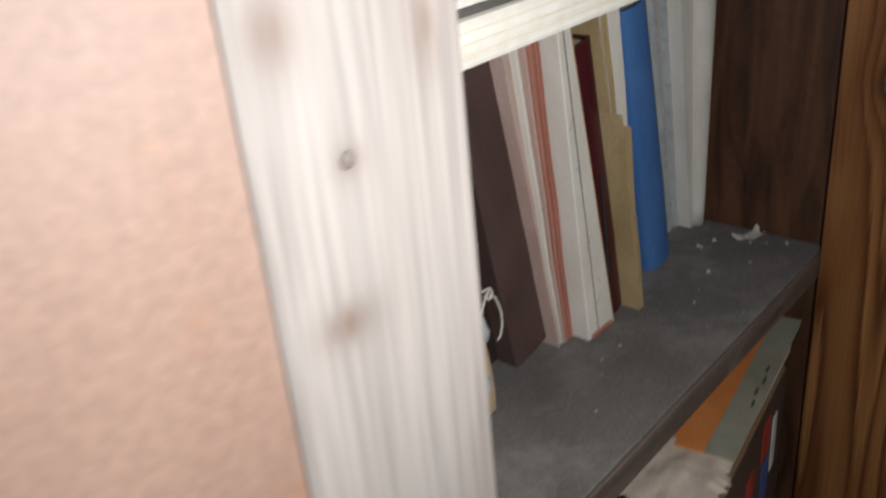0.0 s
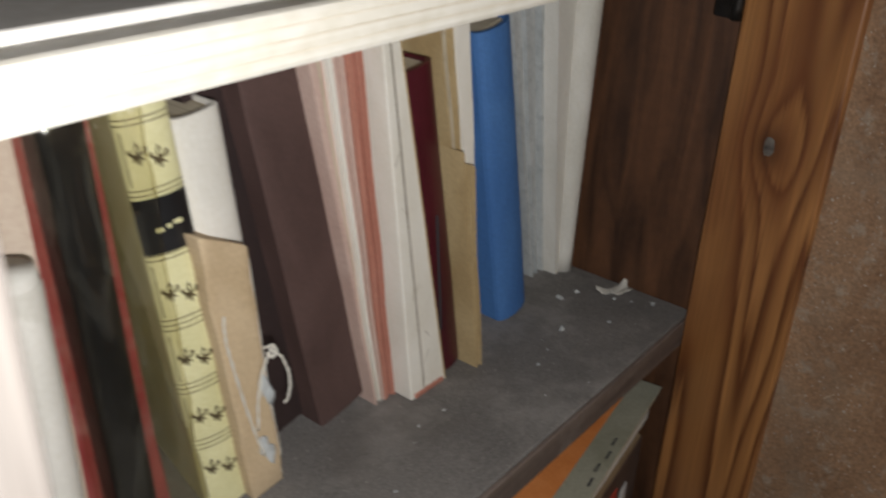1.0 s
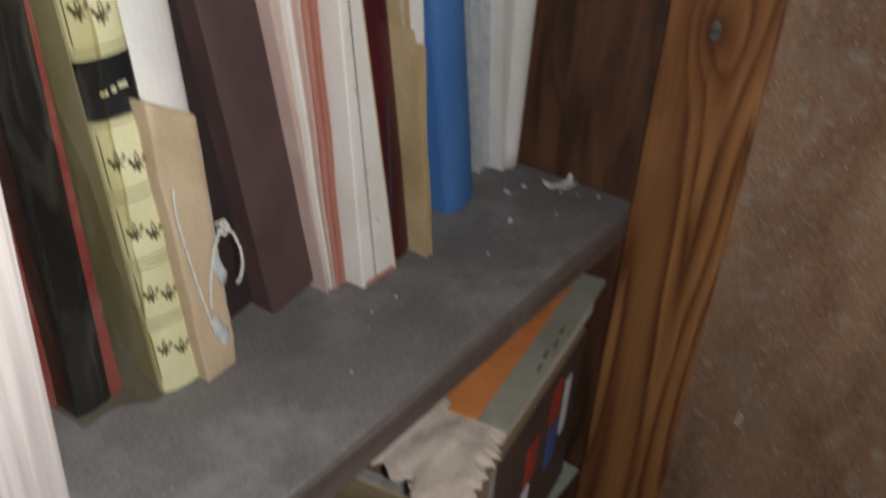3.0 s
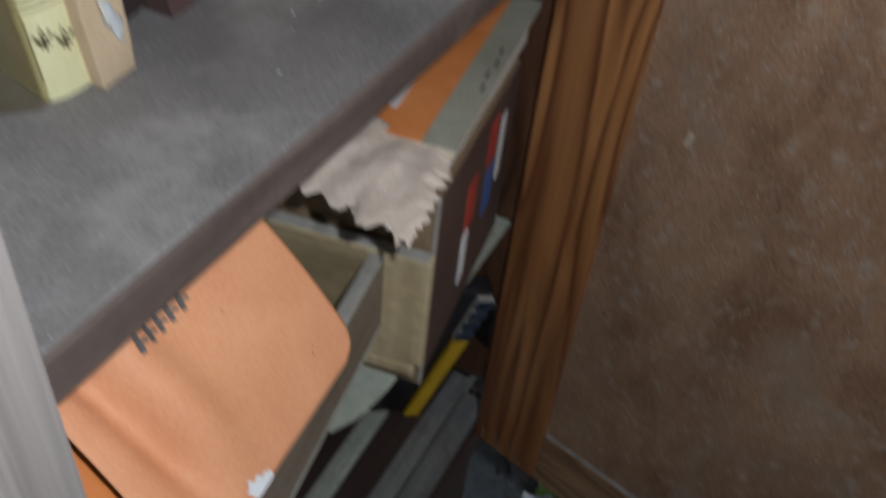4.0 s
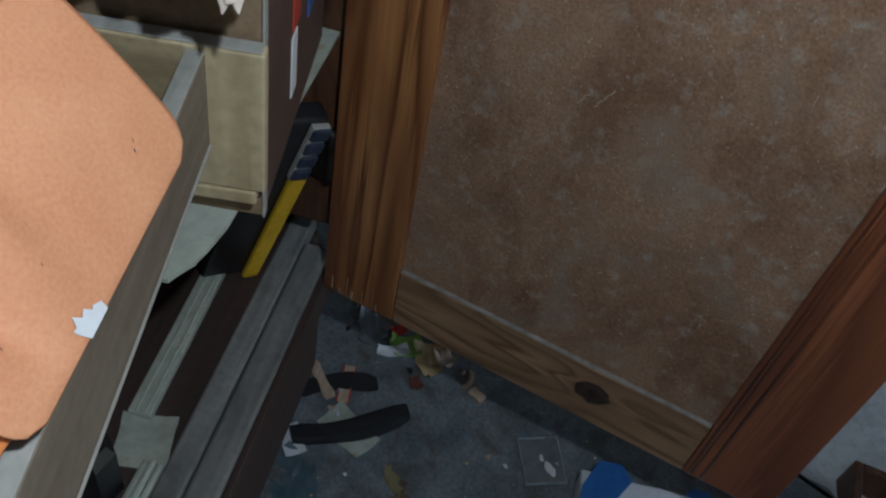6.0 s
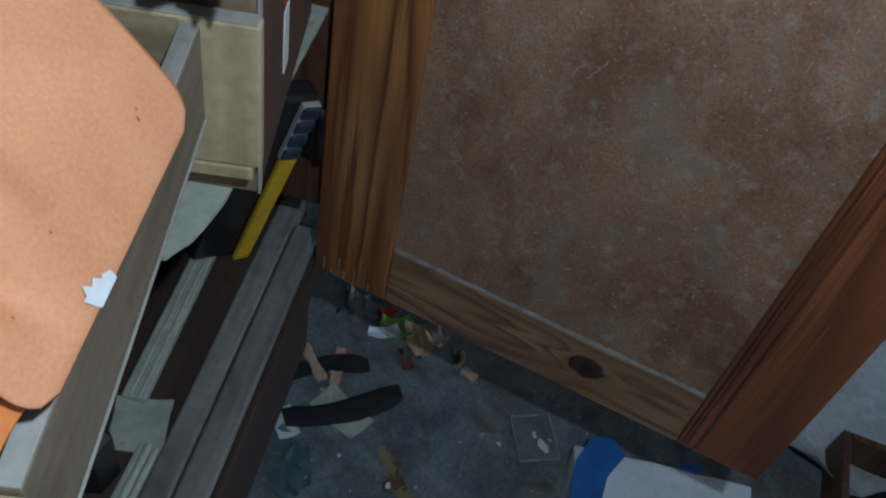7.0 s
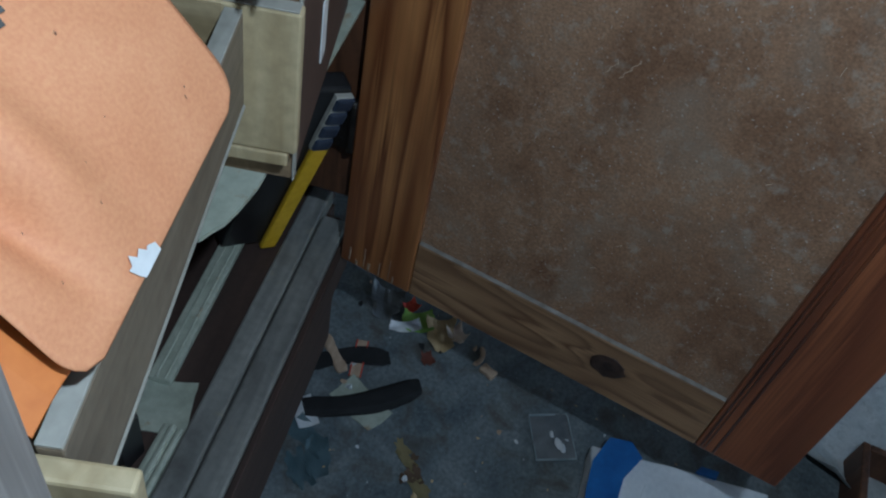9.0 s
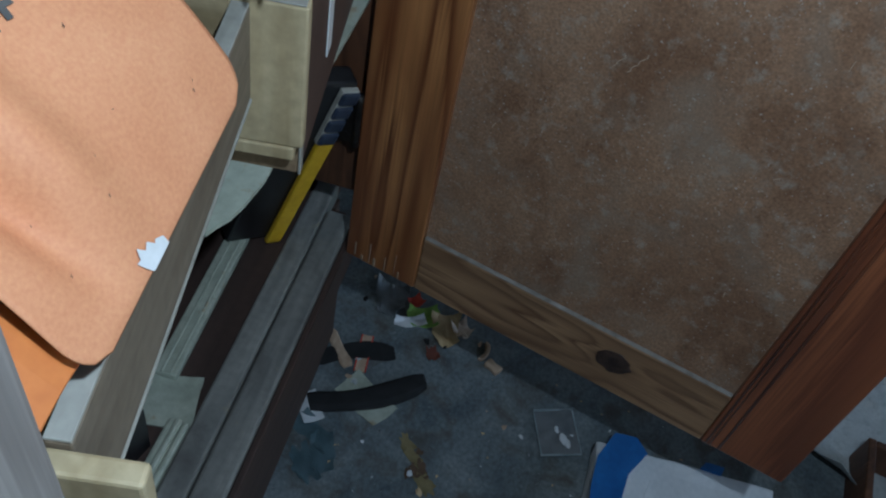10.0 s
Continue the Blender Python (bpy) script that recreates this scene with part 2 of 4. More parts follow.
def bm_prism(outline, z0, z1, bm=None):
    """A flat outline (x, y) made solid from z0 to z1."""
    bm = bm or bmesh.new()
    lo = [bm.verts.new((x, y, z0)) for x, y in outline]
    hi = [bm.verts.new((x, y, z1)) for x, y in outline]
    n = len(lo)
    bm.faces.new(lo[::-1])
    bm.faces.new(hi)
    for i in range(n):
        bm.faces.new((lo[i], lo[(i + 1) % n], hi[(i + 1) % n], hi[i]))
    return bm


def bm_tube(points, radius, sides=8, bm=None, taper=None):
    """A tube along points."""
    bm = bm or bmesh.new()
    rings = []
    pts = [Vector(p) for p in points]
    for i, p in enumerate(pts):
        d = (pts[min(i + 1, len(pts) - 1)] - pts[max(i - 1, 0)]).normalized()
        u = d.orthogonal().normalized() if i == 0 else (u - d * u.dot(d)).normalized()
        v = d.cross(u)
        r = radius * (taper[i] if taper else 1)
        rings.append([bm.verts.new(p + r * (math.cos(a) * u + math.sin(a) * v)) for a in (2 * math.pi * k / sides for k in range(sides))])
    for a, b in zip(rings, rings[1:]):
        for k in range(sides):
            bm.faces.new((a[k], a[(k + 1) % sides], b[(k + 1) % sides], b[k]))
    bm.faces.new(rings[0][::-1])
    bm.faces.new(rings[-1])
    return bm


def part(name, bm, material, parent=None, label="", smooth=False, m=None):
    """One mesh object from bm, under parent."""
    bmesh.ops.recalc_face_normals(bm, faces=bm.faces)
    me = bpy.data.meshes.new(name)
    bm.to_mesh(me)
    bm.free()
    me.materials.append(material)
    if smooth:
        me.polygons.foreach_set("use_smooth", [True] * len(me.polygons))
    ob = new(name, me)
    if parent:
        ob.parent = parent
    if m is not None:
        ob.matrix_basis = m
    return tagged(ob, label)


def thing(name, m, label, category, group="", kind=""):
    ob = new(name)
    ob.empty_display_size = 0.05
    ob.matrix_basis = m
    return tagged(ob, label, category, group, kind)


def structure(name, bm, material, label, category):
    return tagged(part(name, bm, material), label, category, kind="structure")


# ---- the room ----
structure("floor", bm_box(-3, -4, FLOOR - 0.1, 3, 1.2, FLOOR), concrete, "dirty dark grey concrete floor with stains and litter", "floor")
structure("wall_north", bm_box(-3, 1.0, FLOOR, 3, 1.2, 2.2), plaster, "plain grubby plaster wall behind the cupboard", "wall")
structure("wall_east", bm_box(3, -4, FLOOR, 3.2, 1.2, 2.2), plaster, "plain grubby plaster wall beside the cupboard", "wall")
structure("wall_west", bm_box(-3.2, -4, FLOOR, -3, 1.2, 2.2), plaster, "plain grubby plaster wall across the room", "wall")
structure("ceiling", bm_box(-3.2, -4, 2.2, 3.2, 1.2, 2.3), plaster, "plain grubby plaster ceiling", "ceiling")

# ---- the cupboard ----
LEFT, BACK, TOP = -0.28, 0.66, 1.3
cupboard = thing("cupboard", pose(0, 0, FLOOR), "old brown wooden cupboard with dusty shelves and both doors ajar", "cupboard")
UP = Matrix.Translation((0, 0, -FLOOR))


def cup(name, box, material, label="", parent=None, bevel=0.0015):
    b = bm_box(*box, bevel=bevel)
    bmesh.ops.transform(b, verts=b.verts, matrix=UP)
    return part(name, b, material, parent or cupboard, label)


cup("side_panel", (SIDE, 0.3262, BASE + 0.085, SIDE + 0.02, BACK, TOP), dark_wood, "dark brown stained plywood side")
cup("back_skirt", (SIDE + 0.0205, BACK + 0.0005, FLOOR, 1.075, BACK + 0.012, BASE + 0.0955), dark_along)
cup("side_skirt", (1.062, 0.372, BASE - 0.03, 1.075, BACK, BASE + 0.0845), dark_along, "dark stained skirt board")
cup("side_ledge", (SIDE + 0.0205, 0.372, BASE + 0.0855, 1.075, BACK, BASE + 0.0955), dark_along)
cup("side_foot", (1.04, 0.3675, FLOOR, 1.06, BACK, BASE - 0.0305), dark_along)
cup("side_panel", (LEFT - 0.02, FRONT, FLOOR, LEFT, BACK, TOP), dark_wood)
cup("back_panel", (LEFT, BACK, FLOOR, SIDE, BACK + 0.012, TOP), dark_wood)
cup("top_board", (LEFT, FRONT, TOP, SIDE, BACK, TOP + 0.02), dark_wood)
shelf = cup("shelf", (LEFT, FRONT - 0.004, SHELF - 0.024, SIDE - 0.0005, BACK, SHELF), shelf_dust, "dusty grey shelf board")
cup("lipping", (LEFT, FRONT - 0.008, SHELF - 0.026, SIDE - 0.001, FRONT - 0.0043, SHELF - 0.0005), lip_brown, "worn brown front lipping", shelf, 0.001)
upper = cup("shelf", (LEFT, FRONT - 0.002, UPPER - 0.025, SIDE - 0.0005, BACK, UPPER), torchlit_top, "dusty grey upper shelf board with torchlight put into its colour")
cup("lipping", (LEFT, FRONT - 0.02, UPPER - 0.026, SIDE - 0.001, FRONT - 0.0025, UPPER - 0.004), torchlit_lip, "pine front lipping with torch glare put into its colour", upper, 0.003)
for k in range(3):
    cup("groove", (LEFT, FRONT - 0.0204, UPPER - 0.020 + 0.005 * k, SIDE - 0.001, FRONT - 0.0198, UPPER - 0.0194 + 0.005 * k), pale_groove, "fine grain line", upper, 0)
cup("bottom_board", (LEFT, 0.40, BASE - 0.03, 1.0615, BACK, BASE - 0.012), dark_along, "dark brown bottom board")
cup("bottom_rail", (LEFT, 0.371, BASE - 0.03, 1.0615, 0.3995, BASE), grey_board, "dusty grey bottom rail", None, 0.003)
cup("bottom_rail", (LEFT, 0.335, BASE - 0.03, 1.012, 0.3695, BASE - 0.003), grey_board, "dusty grey outer rail with yellowed wear", None, 0.004)
cup("rail_face", (LEFT, 0.3265, BASE - 0.066, 1.006, 0.3345, BASE - 0.005), dark_along, "dark stained face of the rail")
cup("plinth", (LEFT, 0.352, FLOOR, 1.039, 0.367, BASE - 0.031), dark_along, "dark stained plinth board")


def panel_door(name, m, label, wood, wood_far, wood_along, board, width, stile, z0, z1, rail, plain):
    """A framed door: stiles and rails round a thin board set back from the face."""
    d = part(name, bm_box(stile - 0.008, 0.0018 if plain else 0.007, z0 + rail - 0.008, width - stile + 0.008, 0.013, z1 - rail + 0.008), board, cupboard, label, m=UP @ m)
    part("stile", bm_box(0, 0, z0, stile, 0.02, z1, 0.002), wood, d, "pine stile with knots")
    part("stile", bm_box(width - stile, 0, z0, width, 0.02, z1, 0.002), wood_far, d, "" if plain else "smooth red-brown stile")
    part("rail", bm_box(stile + 0.0005, 0.0005, z0, width - stile - 0.0005, 0.0195, z0 + rail, 0.002), wood_along, d, "pine bottom rail")
    part("dust_ledge", bm_box(stile + 0.001, 0.001, z0 + rail + 0.0002, width - stile - 0.001, 0.0066, z0 + rail + 0.0014, 0.0004), ledge_dust, d, "pale dust along the rail")
    if not plain:
        for bx, br in ((0.006, 0.0016), (0.0105, 0.0012), (0.021, 0.0018)):
            part("bead", bm_tube([(width - stile + bx, 0.0006, z) for z in (z0 + 0.004, (z0 + z1) / 2, z1 - 0.004)], br, 8), wood_far, d, "moulded bead", smooth=True)
    part("rail", bm_box(stile + 0.0005, 0.0005, z1 - rail, width - stile - 0.0005, 0.0195, z1, 0.002), wood_along, d)
    return d


right_door = panel_door("door", pose(0.948, 0.325, 0, 0, 0, math.degrees(math.atan2(-0.97, -0.24))),
                        "open varnished pine door with dusty brown hardboard panel", pine_up, pine_red, pine_along, hardboard, 0.567, 0.096, BASE, 1.2, 0.09, False)
left_door = panel_door("door", pose(-0.2426, 0.33, 0, 0, 0, math.degrees(math.atan2(-0.080, 0.5866))),
                       "weathered grey wooden door with faded peach panel, ajar", grey_wood, grey_wood, grey_wood, peach_board, 0.592, 0.081, BASE, 1.2, 0.09, True)


# ---- books on the shelf ----
def book(name, label, x, front, w, depth, h, lean, cover, pages, spine_round=0.0, turn=0.0, thick=0.0025, category="book", fray=True):
    """A standing book, spine towards the room: two boards, a spine and a block of pages. Leans to its left."""
    m = Matrix.Translation((x, front, SHELF)) @ pose(0, 0, 0, 0, -lean, turn)
    b = thing(name, m, label, category, "books on the shelf")

    def warp(bm, rag=0.0):
        """Bends a part with the whole book, and frays it a little."""
        if not fray:
            return bm
        bmesh.ops.subdivide_edges(bm, edges=[e for e in bm.edges if e.calc_length() > 0.05], cuts=9, use_grid_fill=True)
        seed = Vector((x * 40, 0, front * 40))
        for v in bm.verts:
            foot = min(1, v.co.z / 0.05)
            v.co += 0.0022 * foot * noise.noise_vector(v.co * Vector((6, 6, 9)).length / 12 + seed) + rag * noise.noise_vector(v.co * 60 + seed) * foot
        return bm
    part("cover_board", warp(bm_box(0, 0.003, 0, thick, depth, h, 0.0008), 0.0006), cover, b)
    part("cover_board", warp(bm_box(w - thick, 0.003, 0, w, depth, h, 0.0008), 0.0006), cover, b)
    outline = [(w * (0.5 - 0.5 * math.cos(math.pi * i / 10)), 0.003 - spine_round * math.sin(math.pi * i / 10)) for i in range(11)]
    inner = [(px * (1 - 2 * thick / w) + thick, py + thick) for px, py in outline[::-1]]
    part("spine", warp(bm_prism(outline + inner, 0, h), 0.0004 if fray else 0.0), cover, b, smooth=False)
    part("page_block", warp(bm_box(thick + 0.0003, 0.006, 0.003, w - thick - 0.0003, depth - 0.004, h - 0.003)), pages, b)
    return b


page_mat = surface("aged_pages", (0.42, 0.36, 0.26), (0.62, 0.55, 0.42), (400, 4, 4), 0.85, 0.3, fine=60)
cream = paper("cream_cover", (0.74, 0.71, 0.63), (0.86, 0.84, 0.78), dust=(0.4, 0.28, 0.16), dust_scale=30, dust_at=(0.66, 0.9))
white_cover = paper("white_cover", (0.62, 0.60, 0.54), (0.76, 0.74, 0.69), dust=(0.5, 0.4, 0.25), dust_scale=35, dust_at=(0.62, 0.9))
brown_cloth = paper("brown_cloth", (0.062, 0.034, 0.030), (0.10, 0.058, 0.052))
maroon = paper("maroon_cover", (0.045, 0.004, 0.009), (0.075, 0.008, 0.016), rough=0.35)
blue_cloth = paper("blue_cloth", (0.045, 0.14, 0.38), (0.07, 0.19, 0.46), dust=(0.02, 0.05, 0.13), dust_scale=45, dust_at=(0.7, 0.8))
tan_card = paper("tan_card", (0.38, 0.27, 0.13), (0.52, 0.40, 0.22))
envelope_paper = paper("envelope_paper", (0.48, 0.36, 0.22), (0.60, 0.47, 0.31))
pink_paper = paper("pink_paper", (0.52, 0.36, 0.31), (0.64, 0.49, 0.43))
rose_spine = paper("rose_spine", (0.42, 0.17, 0.12), (0.52, 0.24, 0.18))
yellow_cover = paper("pale_yellow_leatherette", (0.60, 0.57, 0.31), (0.72, 0.69, 0.42), rough=0.4)
black_cover = paper("black_cover", (0.008, 0.008, 0.009), (0.02, 0.02, 0.022), rough=0.35, dust=(0.04, 0.04, 0.04), dust_scale=30, dust_at=(0.66, 0.95))
red_cover = paper("red_cover", (0.24, 0.035, 0.035), (0.34, 0.10, 0.09), rough=0.35, dust=(0.42, 0.25, 0.22), dust_scale=22, dust_at=(0.52, 0.85))
olive_cover = paper("olive_cover", (0.14, 0.13, 0.08), (0.24, 0.22, 0.15), rough=0.35)
beige_page = paper("beige_cover", (0.52, 0.40, 0.31), (0.63, 0.52, 0.42))
gilt = paper("dark_gilt", (0.06, 0.045, 0.02), (0.11, 0.08, 0.04), rough=0.4)
grey_page = paper("pale_grey_cover", (0.42, 0.45, 0.46), (0.58, 0.6, 0.6), dust=(0.3, 0.32, 0.33), dust_scale=90, dust_at=(0.5, 0.8))
string_mat = paper("white_string", (0.6, 0.58, 0.52))
grey_ink = paper("faded_ink", (0.09, 0.085, 0.08))
ink = paper("dark_ink", (0.03, 0.03, 0.035))


def clear_plastic(name, haze=(0.80, 0.77, 0.66), shine=0.07):
    """Thin crinkled film: mostly see-through, with a wrinkled shine."""
    m = bpy.data.materials.new(name)
    m.use_nodes = True
    N, L = m.node_tree.nodes, m.node_tree.links
    clear = N.new("ShaderNodeBsdfTransparent")
    clear.inputs[0].default_value = (*haze, 1)
    gloss = N.new("ShaderNodeBsdfGlossy")
    gloss.inputs["Color"].default_value = (0.9, 0.9, 0.86, 1)
    gloss.inputs["Roughness"].default_value = 0.1
    milk = N.new("ShaderNodeBsdfDiffuse")
    milk.inputs[0].default_value = (0.42, 0.41, 0.34, 1)
    co = N.new("ShaderNodeTexCoord")
    mp = N.new("ShaderNodeMapping")
    mp.inputs["Scale"].default_value = (60, 40, 14)
    mp.inputs["Rotation"].default_value = (0.0, 0.35, 0.0)
    L.new(co.outputs["Object"], mp.inputs[0])
    n = N.new("ShaderNodeTexNoise")
    n.inputs["Scale"].default_value, n.inputs["Detail"].default_value, n.inputs["Distortion"].default_value = 1.0, 4, 1.5
    L.new(mp.outputs[0], n.inputs[0])
    b = N.new("ShaderNodeBump")
    b.inputs["Strength"].default_value, b.inputs["Distance"].default_value = 0.9, 0.006
    L.new(n.outputs["Fac"], b.inputs["Height"])
    L.new(b.outputs[0], gloss.inputs["Normal"])
    r = N.new("ShaderNodeMapRange")
    r.inputs["From Min"].default_value, r.inputs["From Max"].default_value = 0.5, 0.72
    r.inputs["To Min"].default_value, r.inputs["To Max"].default_value = 0.0, 0.09
    L.new(n.outputs["Fac"], r.inputs[0])
    dull = N.new("ShaderNodeMixShader")
    L.new(r.outputs[0], dull.inputs[0])
    L.new(clear.outputs[0], dull.inputs[1])
    L.new(milk.outputs[0], dull.inputs[2])
    mix = N.new("ShaderNodeMixShader")
    mix.inputs[0].default_value = shine
    L.new(dull.outputs[0], mix.inputs[1])
    L.new(gloss.outputs[0], mix.inputs[2])
    L.new(mix.outputs[0], N["Material Output"].inputs["Surface"])
    return m


plastic = clear_plastic("crinkled_clear_plastic")


def tint(ob, strength=0.004, seed=0.0, cells=9.0):
    """Small dents and waves, so that no sheet or cover is dead flat."""
    for v in ob.data.vertices:
        p = v.co * cells + Vector((seed, seed * 2, 0))
        v.co += strength * noise.noise_vector(p)
    return ob


def taper(name, label, category, x, front, depth, h, foot, top, cover, seed, pages=None, slope=0.0, rag=0.0012):
    """A limp book or folder that fans out from foot to head: covers, and page leaves between them with an uneven head."""
    b = thing(name, pose(x, front, SHELF), label, category, "books on the shelf")
    leaves = 5 if pages else 1

    def leaf(k0, k1, inset, mat, nm):
        bm = bmesh.new()
        grid = []
        for jz in range(15):
            v = jz / 14
            row = []
            for u, y in ((k0, depth), (k0, inset), (k1, inset), (k1, depth)):
                x0 = foot * u + (top[0] + (top[1] - top[0]) * u - foot * u) * v
                wob = rag * min(1, v * 4)
                p = Vector((x0, y, h * v - slope * u * v - (0.003 if inset > 0.001 else 0) * v))
                q = noise.noise_vector(Vector((x0 * 30 + seed, y * 8, h * v * 14)))
                row.append(bm.verts.new(p + Vector((q.x * wob, q.y * wob * 1.3, 0.0 if jz < 14 else q.z * wob * 1.5))))
            grid.append(row)
        for a, c in zip(grid, grid[1:]):
            for k in range(4):
                bm.faces.new((a[k], a[(k + 1) % 4], c[(k + 1) % 4], c[k]))
        bm.faces.new(grid[0][::-1])
        bm.faces.new(grid[-1])
        return part(nm, bm, mat, b)
    if not pages:
        leaf(0.0, 1.0, 0.0, cover, "cover")
        return b
    leaf(0.0, 0.12, 0.0, cover, "cover")
    leaf(0.88, 1.0, 0.0, cover, "cover")
    for k in range(leaves):
        leaf(0.13 + 0.148 * k, 0.272 + 0.148 * k, 0.0012 + 0.0022 * ((k * 7 + seed) % 3), pages[k % len(pages)], "leaves")
    return b


dark_cloth = paper("worn_black_cloth", (0.016, 0.009, 0.009), (0.034, 0.018, 0.017), dust=(0.07, 0.05, 0.045), dust_scale=40, dust_at=(0.62, 0.9))
book("book", "thin black cloth book with worn edges", 0.598, 0.474, 0.026, 0.16, 0.292, 11, dark_cloth, page_mat)
book("book", "brown cloth ledger with a plain square spine", 0.6255, 0.456, 0.0445, 0.17, 0.30, 11.2, brown_cloth, page_mat, 0.0015)
taper("booklet", "faded pink paper booklet with torn fanned leaves", "booklet", 0.671, 0.447, 0.16, 0.305, 0.010, (-0.064, -0.034), pink_paper, 3, (pink_paper, page_mat, pink_paper, cream))
taper("booklet", "creased rose paperback with frayed foot", "booklet", 0.6815, 0.446, 0.165, 0.305, 0.010, (-0.043, -0.029), rose_spine, 5, (rose_spine,))
book("book", "dark maroon glossy hardback with rounded spine", 0.7345, 0.436, 0.027, 0.17, 0.262, 10.5, maroon, page_mat, 0.004)
taper("folder", "tan card folder with a torn edge", "folder", 0.768, 0.432, 0.17, 0.305, 0.006, (-0.058, -0.043), tan_card, 7, (page_mat, tan_card))
taper("folder", "pale tan card folder, shorter and split", "folder", 0.7625, 0.42, 0.15, 0.197, 0.007, (-0.034, -0.0185), tan_card, 9, (tan_card, page_mat, tan_card), 0.016)
taper("folder", "cream paper folder behind tan folders", "folder", 0.7755, 0.431, 0.17, 0.305, 0.006, (-0.049, -0.034), cream, 11)
book("book", "blue cloth hardback with stained rounded spine", 0.833, 0.449, 0.041, 0.17, 0.272, 12, blue_cloth, page_mat, 0.009)
taper("book", "pale grey textured hardback with worn edges", "book", 0.922, 0.474, 0.14, 0.29, 0.020, (-0.072, -0.022), grey_page, 13, (grey_page,), 0.0, 0.0008)
book("book", "white hardback with stained rolled top", 0.5545, 0.455, 0.0315, 0.17, 0.262, 6.4, white_cover, page_mat, 0.006)
book("book", "red hardback with worn cover", 0.4605, 0.488, 0.0105, 0.16, 0.28, 1.2, red_cover, page_mat)
black_book = book("book", "black hardback in a crinkled clear plastic sleeve", 0.4715, 0.470, 0.025, 0.17, 0.285, 2.2, black_cover, page_mat, 0.003)
book("book", "red hardback beside the black one in plastic", 0.4975, 0.470, 0.0085, 0.165, 0.282, 3.4, red_cover, page_mat)
book("book", "beige hardback with a plain board cover", 0.4375, 0.484, 0.0225, 0.12, 0.28, 1, beige_page, page_mat)
sb = bm_box(-0.0045, -0.013, 0.001, 0.0445, 0.162, 0.279, 0.006)
bmesh.ops.subdivide_edges(sb, edges=[e for e in sb.edges if e.calc_length() > 0.03], cuts=14, use_grid_fill=True)
sleeve = part("plastic_sleeve", sb, plastic, black_book, "crinkled clear plastic sleeve", smooth=True)
for v in sleeve.data.vertices:
    v.co += 0.0028 * noise.noise_vector(v.co * Vector((1, 1, 1)).length * 16 + Vector((3, 6, 0))) + 0.0012 * noise.noise_vector(v.co * 70)
    v.co.y -= 0.014 * max(0.0, min(1.0, (v.co.x - 0.02) / 0.02)) * (v.co.y < 0.02)
    v.co.x += -0.009 * max(0.0, v.co.z - 0.05) * (v.co.x > 0.02)
    v.co.z = max(0.0008, v.co.z)
sleeve.visible_shadow = False

# cream book, splayed towards its foot
grey_edge_line = paper("grimy_line", (0.22, 0.19, 0.15), (0.34, 0.3, 0.24))
splayed = thing("book", pose(0.693, 0.43, SHELF), "thick cream paperback splayed at its foot, spine inked", "book", "books on the shelf")


def wedge(x0, x1, y0, y1, h, top0, top1):
    bm = bmesh.new()
    lo = [bm.verts.new((x, y, 0)) for x, y in ((x0, y0), (x1, y0), (x1, y1), (x0, y1))]
    hi = [bm.verts.new((x, y, h)) for x, y in ((top0, y0), (top1, y0), (top1, y1), (top0, y1))]
    bm.faces.new(lo[::-1]), bm.faces.new(hi)
    for i in range(4):
        bm.faces.new((lo[i], lo[(i + 1) % 4], hi[(i + 1) % 4], hi[i]))
    bmesh.ops.bevel(bm, geom=bm.edges[:], offset=0.0012, segments=2, affect="EDGES", profile=0.5)
    return bm


part("cover", wedge(0, 0.041, 0, 0.18, 0.293, -0.036, -0.020), cream, splayed)
part("spine_label", wedge(0.0202, 0.0216, -0.0006, 0.001, 0.1, 0.0085, 0.0098), ink, splayed, "ink line down the spine", m=pose(0.012, 0, 0.05, 0, 1.2, 0))
part("yellowed_edge", wedge(0.0395, 0.0418, -0.0004, 0.012, 0.29, -0.0215, -0.0192), tan_card, splayed, "yellowed edge of the cover")
part("hinge_line", wedge(0.0148, 0.0156, -0.0003, 0.001, 0.29, -0.0298, -0.0291), grey_edge_line, splayed, "grey hinge line")
for k, (x, z, n, d) in enumerate(((0.018, 0.03, 6, 1), (0.028, 0.05, 5, -1), (0.012, 0.09, 7, 1), (0.016, 0.16, 5, -1), (0.004, 0.2, 6, 1))):
    part("crack", bm_tube([(x * (1 - z * 2) - 0.123 * (z + 0.002 * i) + d * 0.0012 * i + 0.0008 * math.sin(i * 2.3 + k), -0.0001, z + 0.002 * i) for i in range(n)], 0.0002, 4), grey_edge_line, splayed, "fine crack in the spine")
part("foot_binding", wedge(0.004, 0.038, -0.001, 0.001, 0.005, 0.003, 0.037), rose_spine, splayed, "frayed brown foot")


# yellow book with fleur-de-lis stamped in dark gilt
LILY = ((0, 1.0), (0.16, 0.62), (0.2, 0.35), (0.12, 0.08), (0.3, 0.12), (0.45, 0.3), (0.42, 0.5), (0.6, 0.52), (0.7, 0.3), (0.58, 0.08), (0.4, -0.03), (0.15, -0.06),
        (0.15, -0.16), (0.3, -0.22), (0.42, -0.42), (0.34, -0.5), (0.2, -0.36), (0.11, -0.3), (0.11, -0.6), (0, -0.8))


def fleur(bm, x, z, s, y):
    """A stamped lily as one flat outline."""
    pts = list(LILY) + [(-px, pz) for px, pz in LILY[-2:0:-1]]
    bm.faces.new([bm.verts.new((x + px * s, y, z + pz * s)) for px, pz in pts])


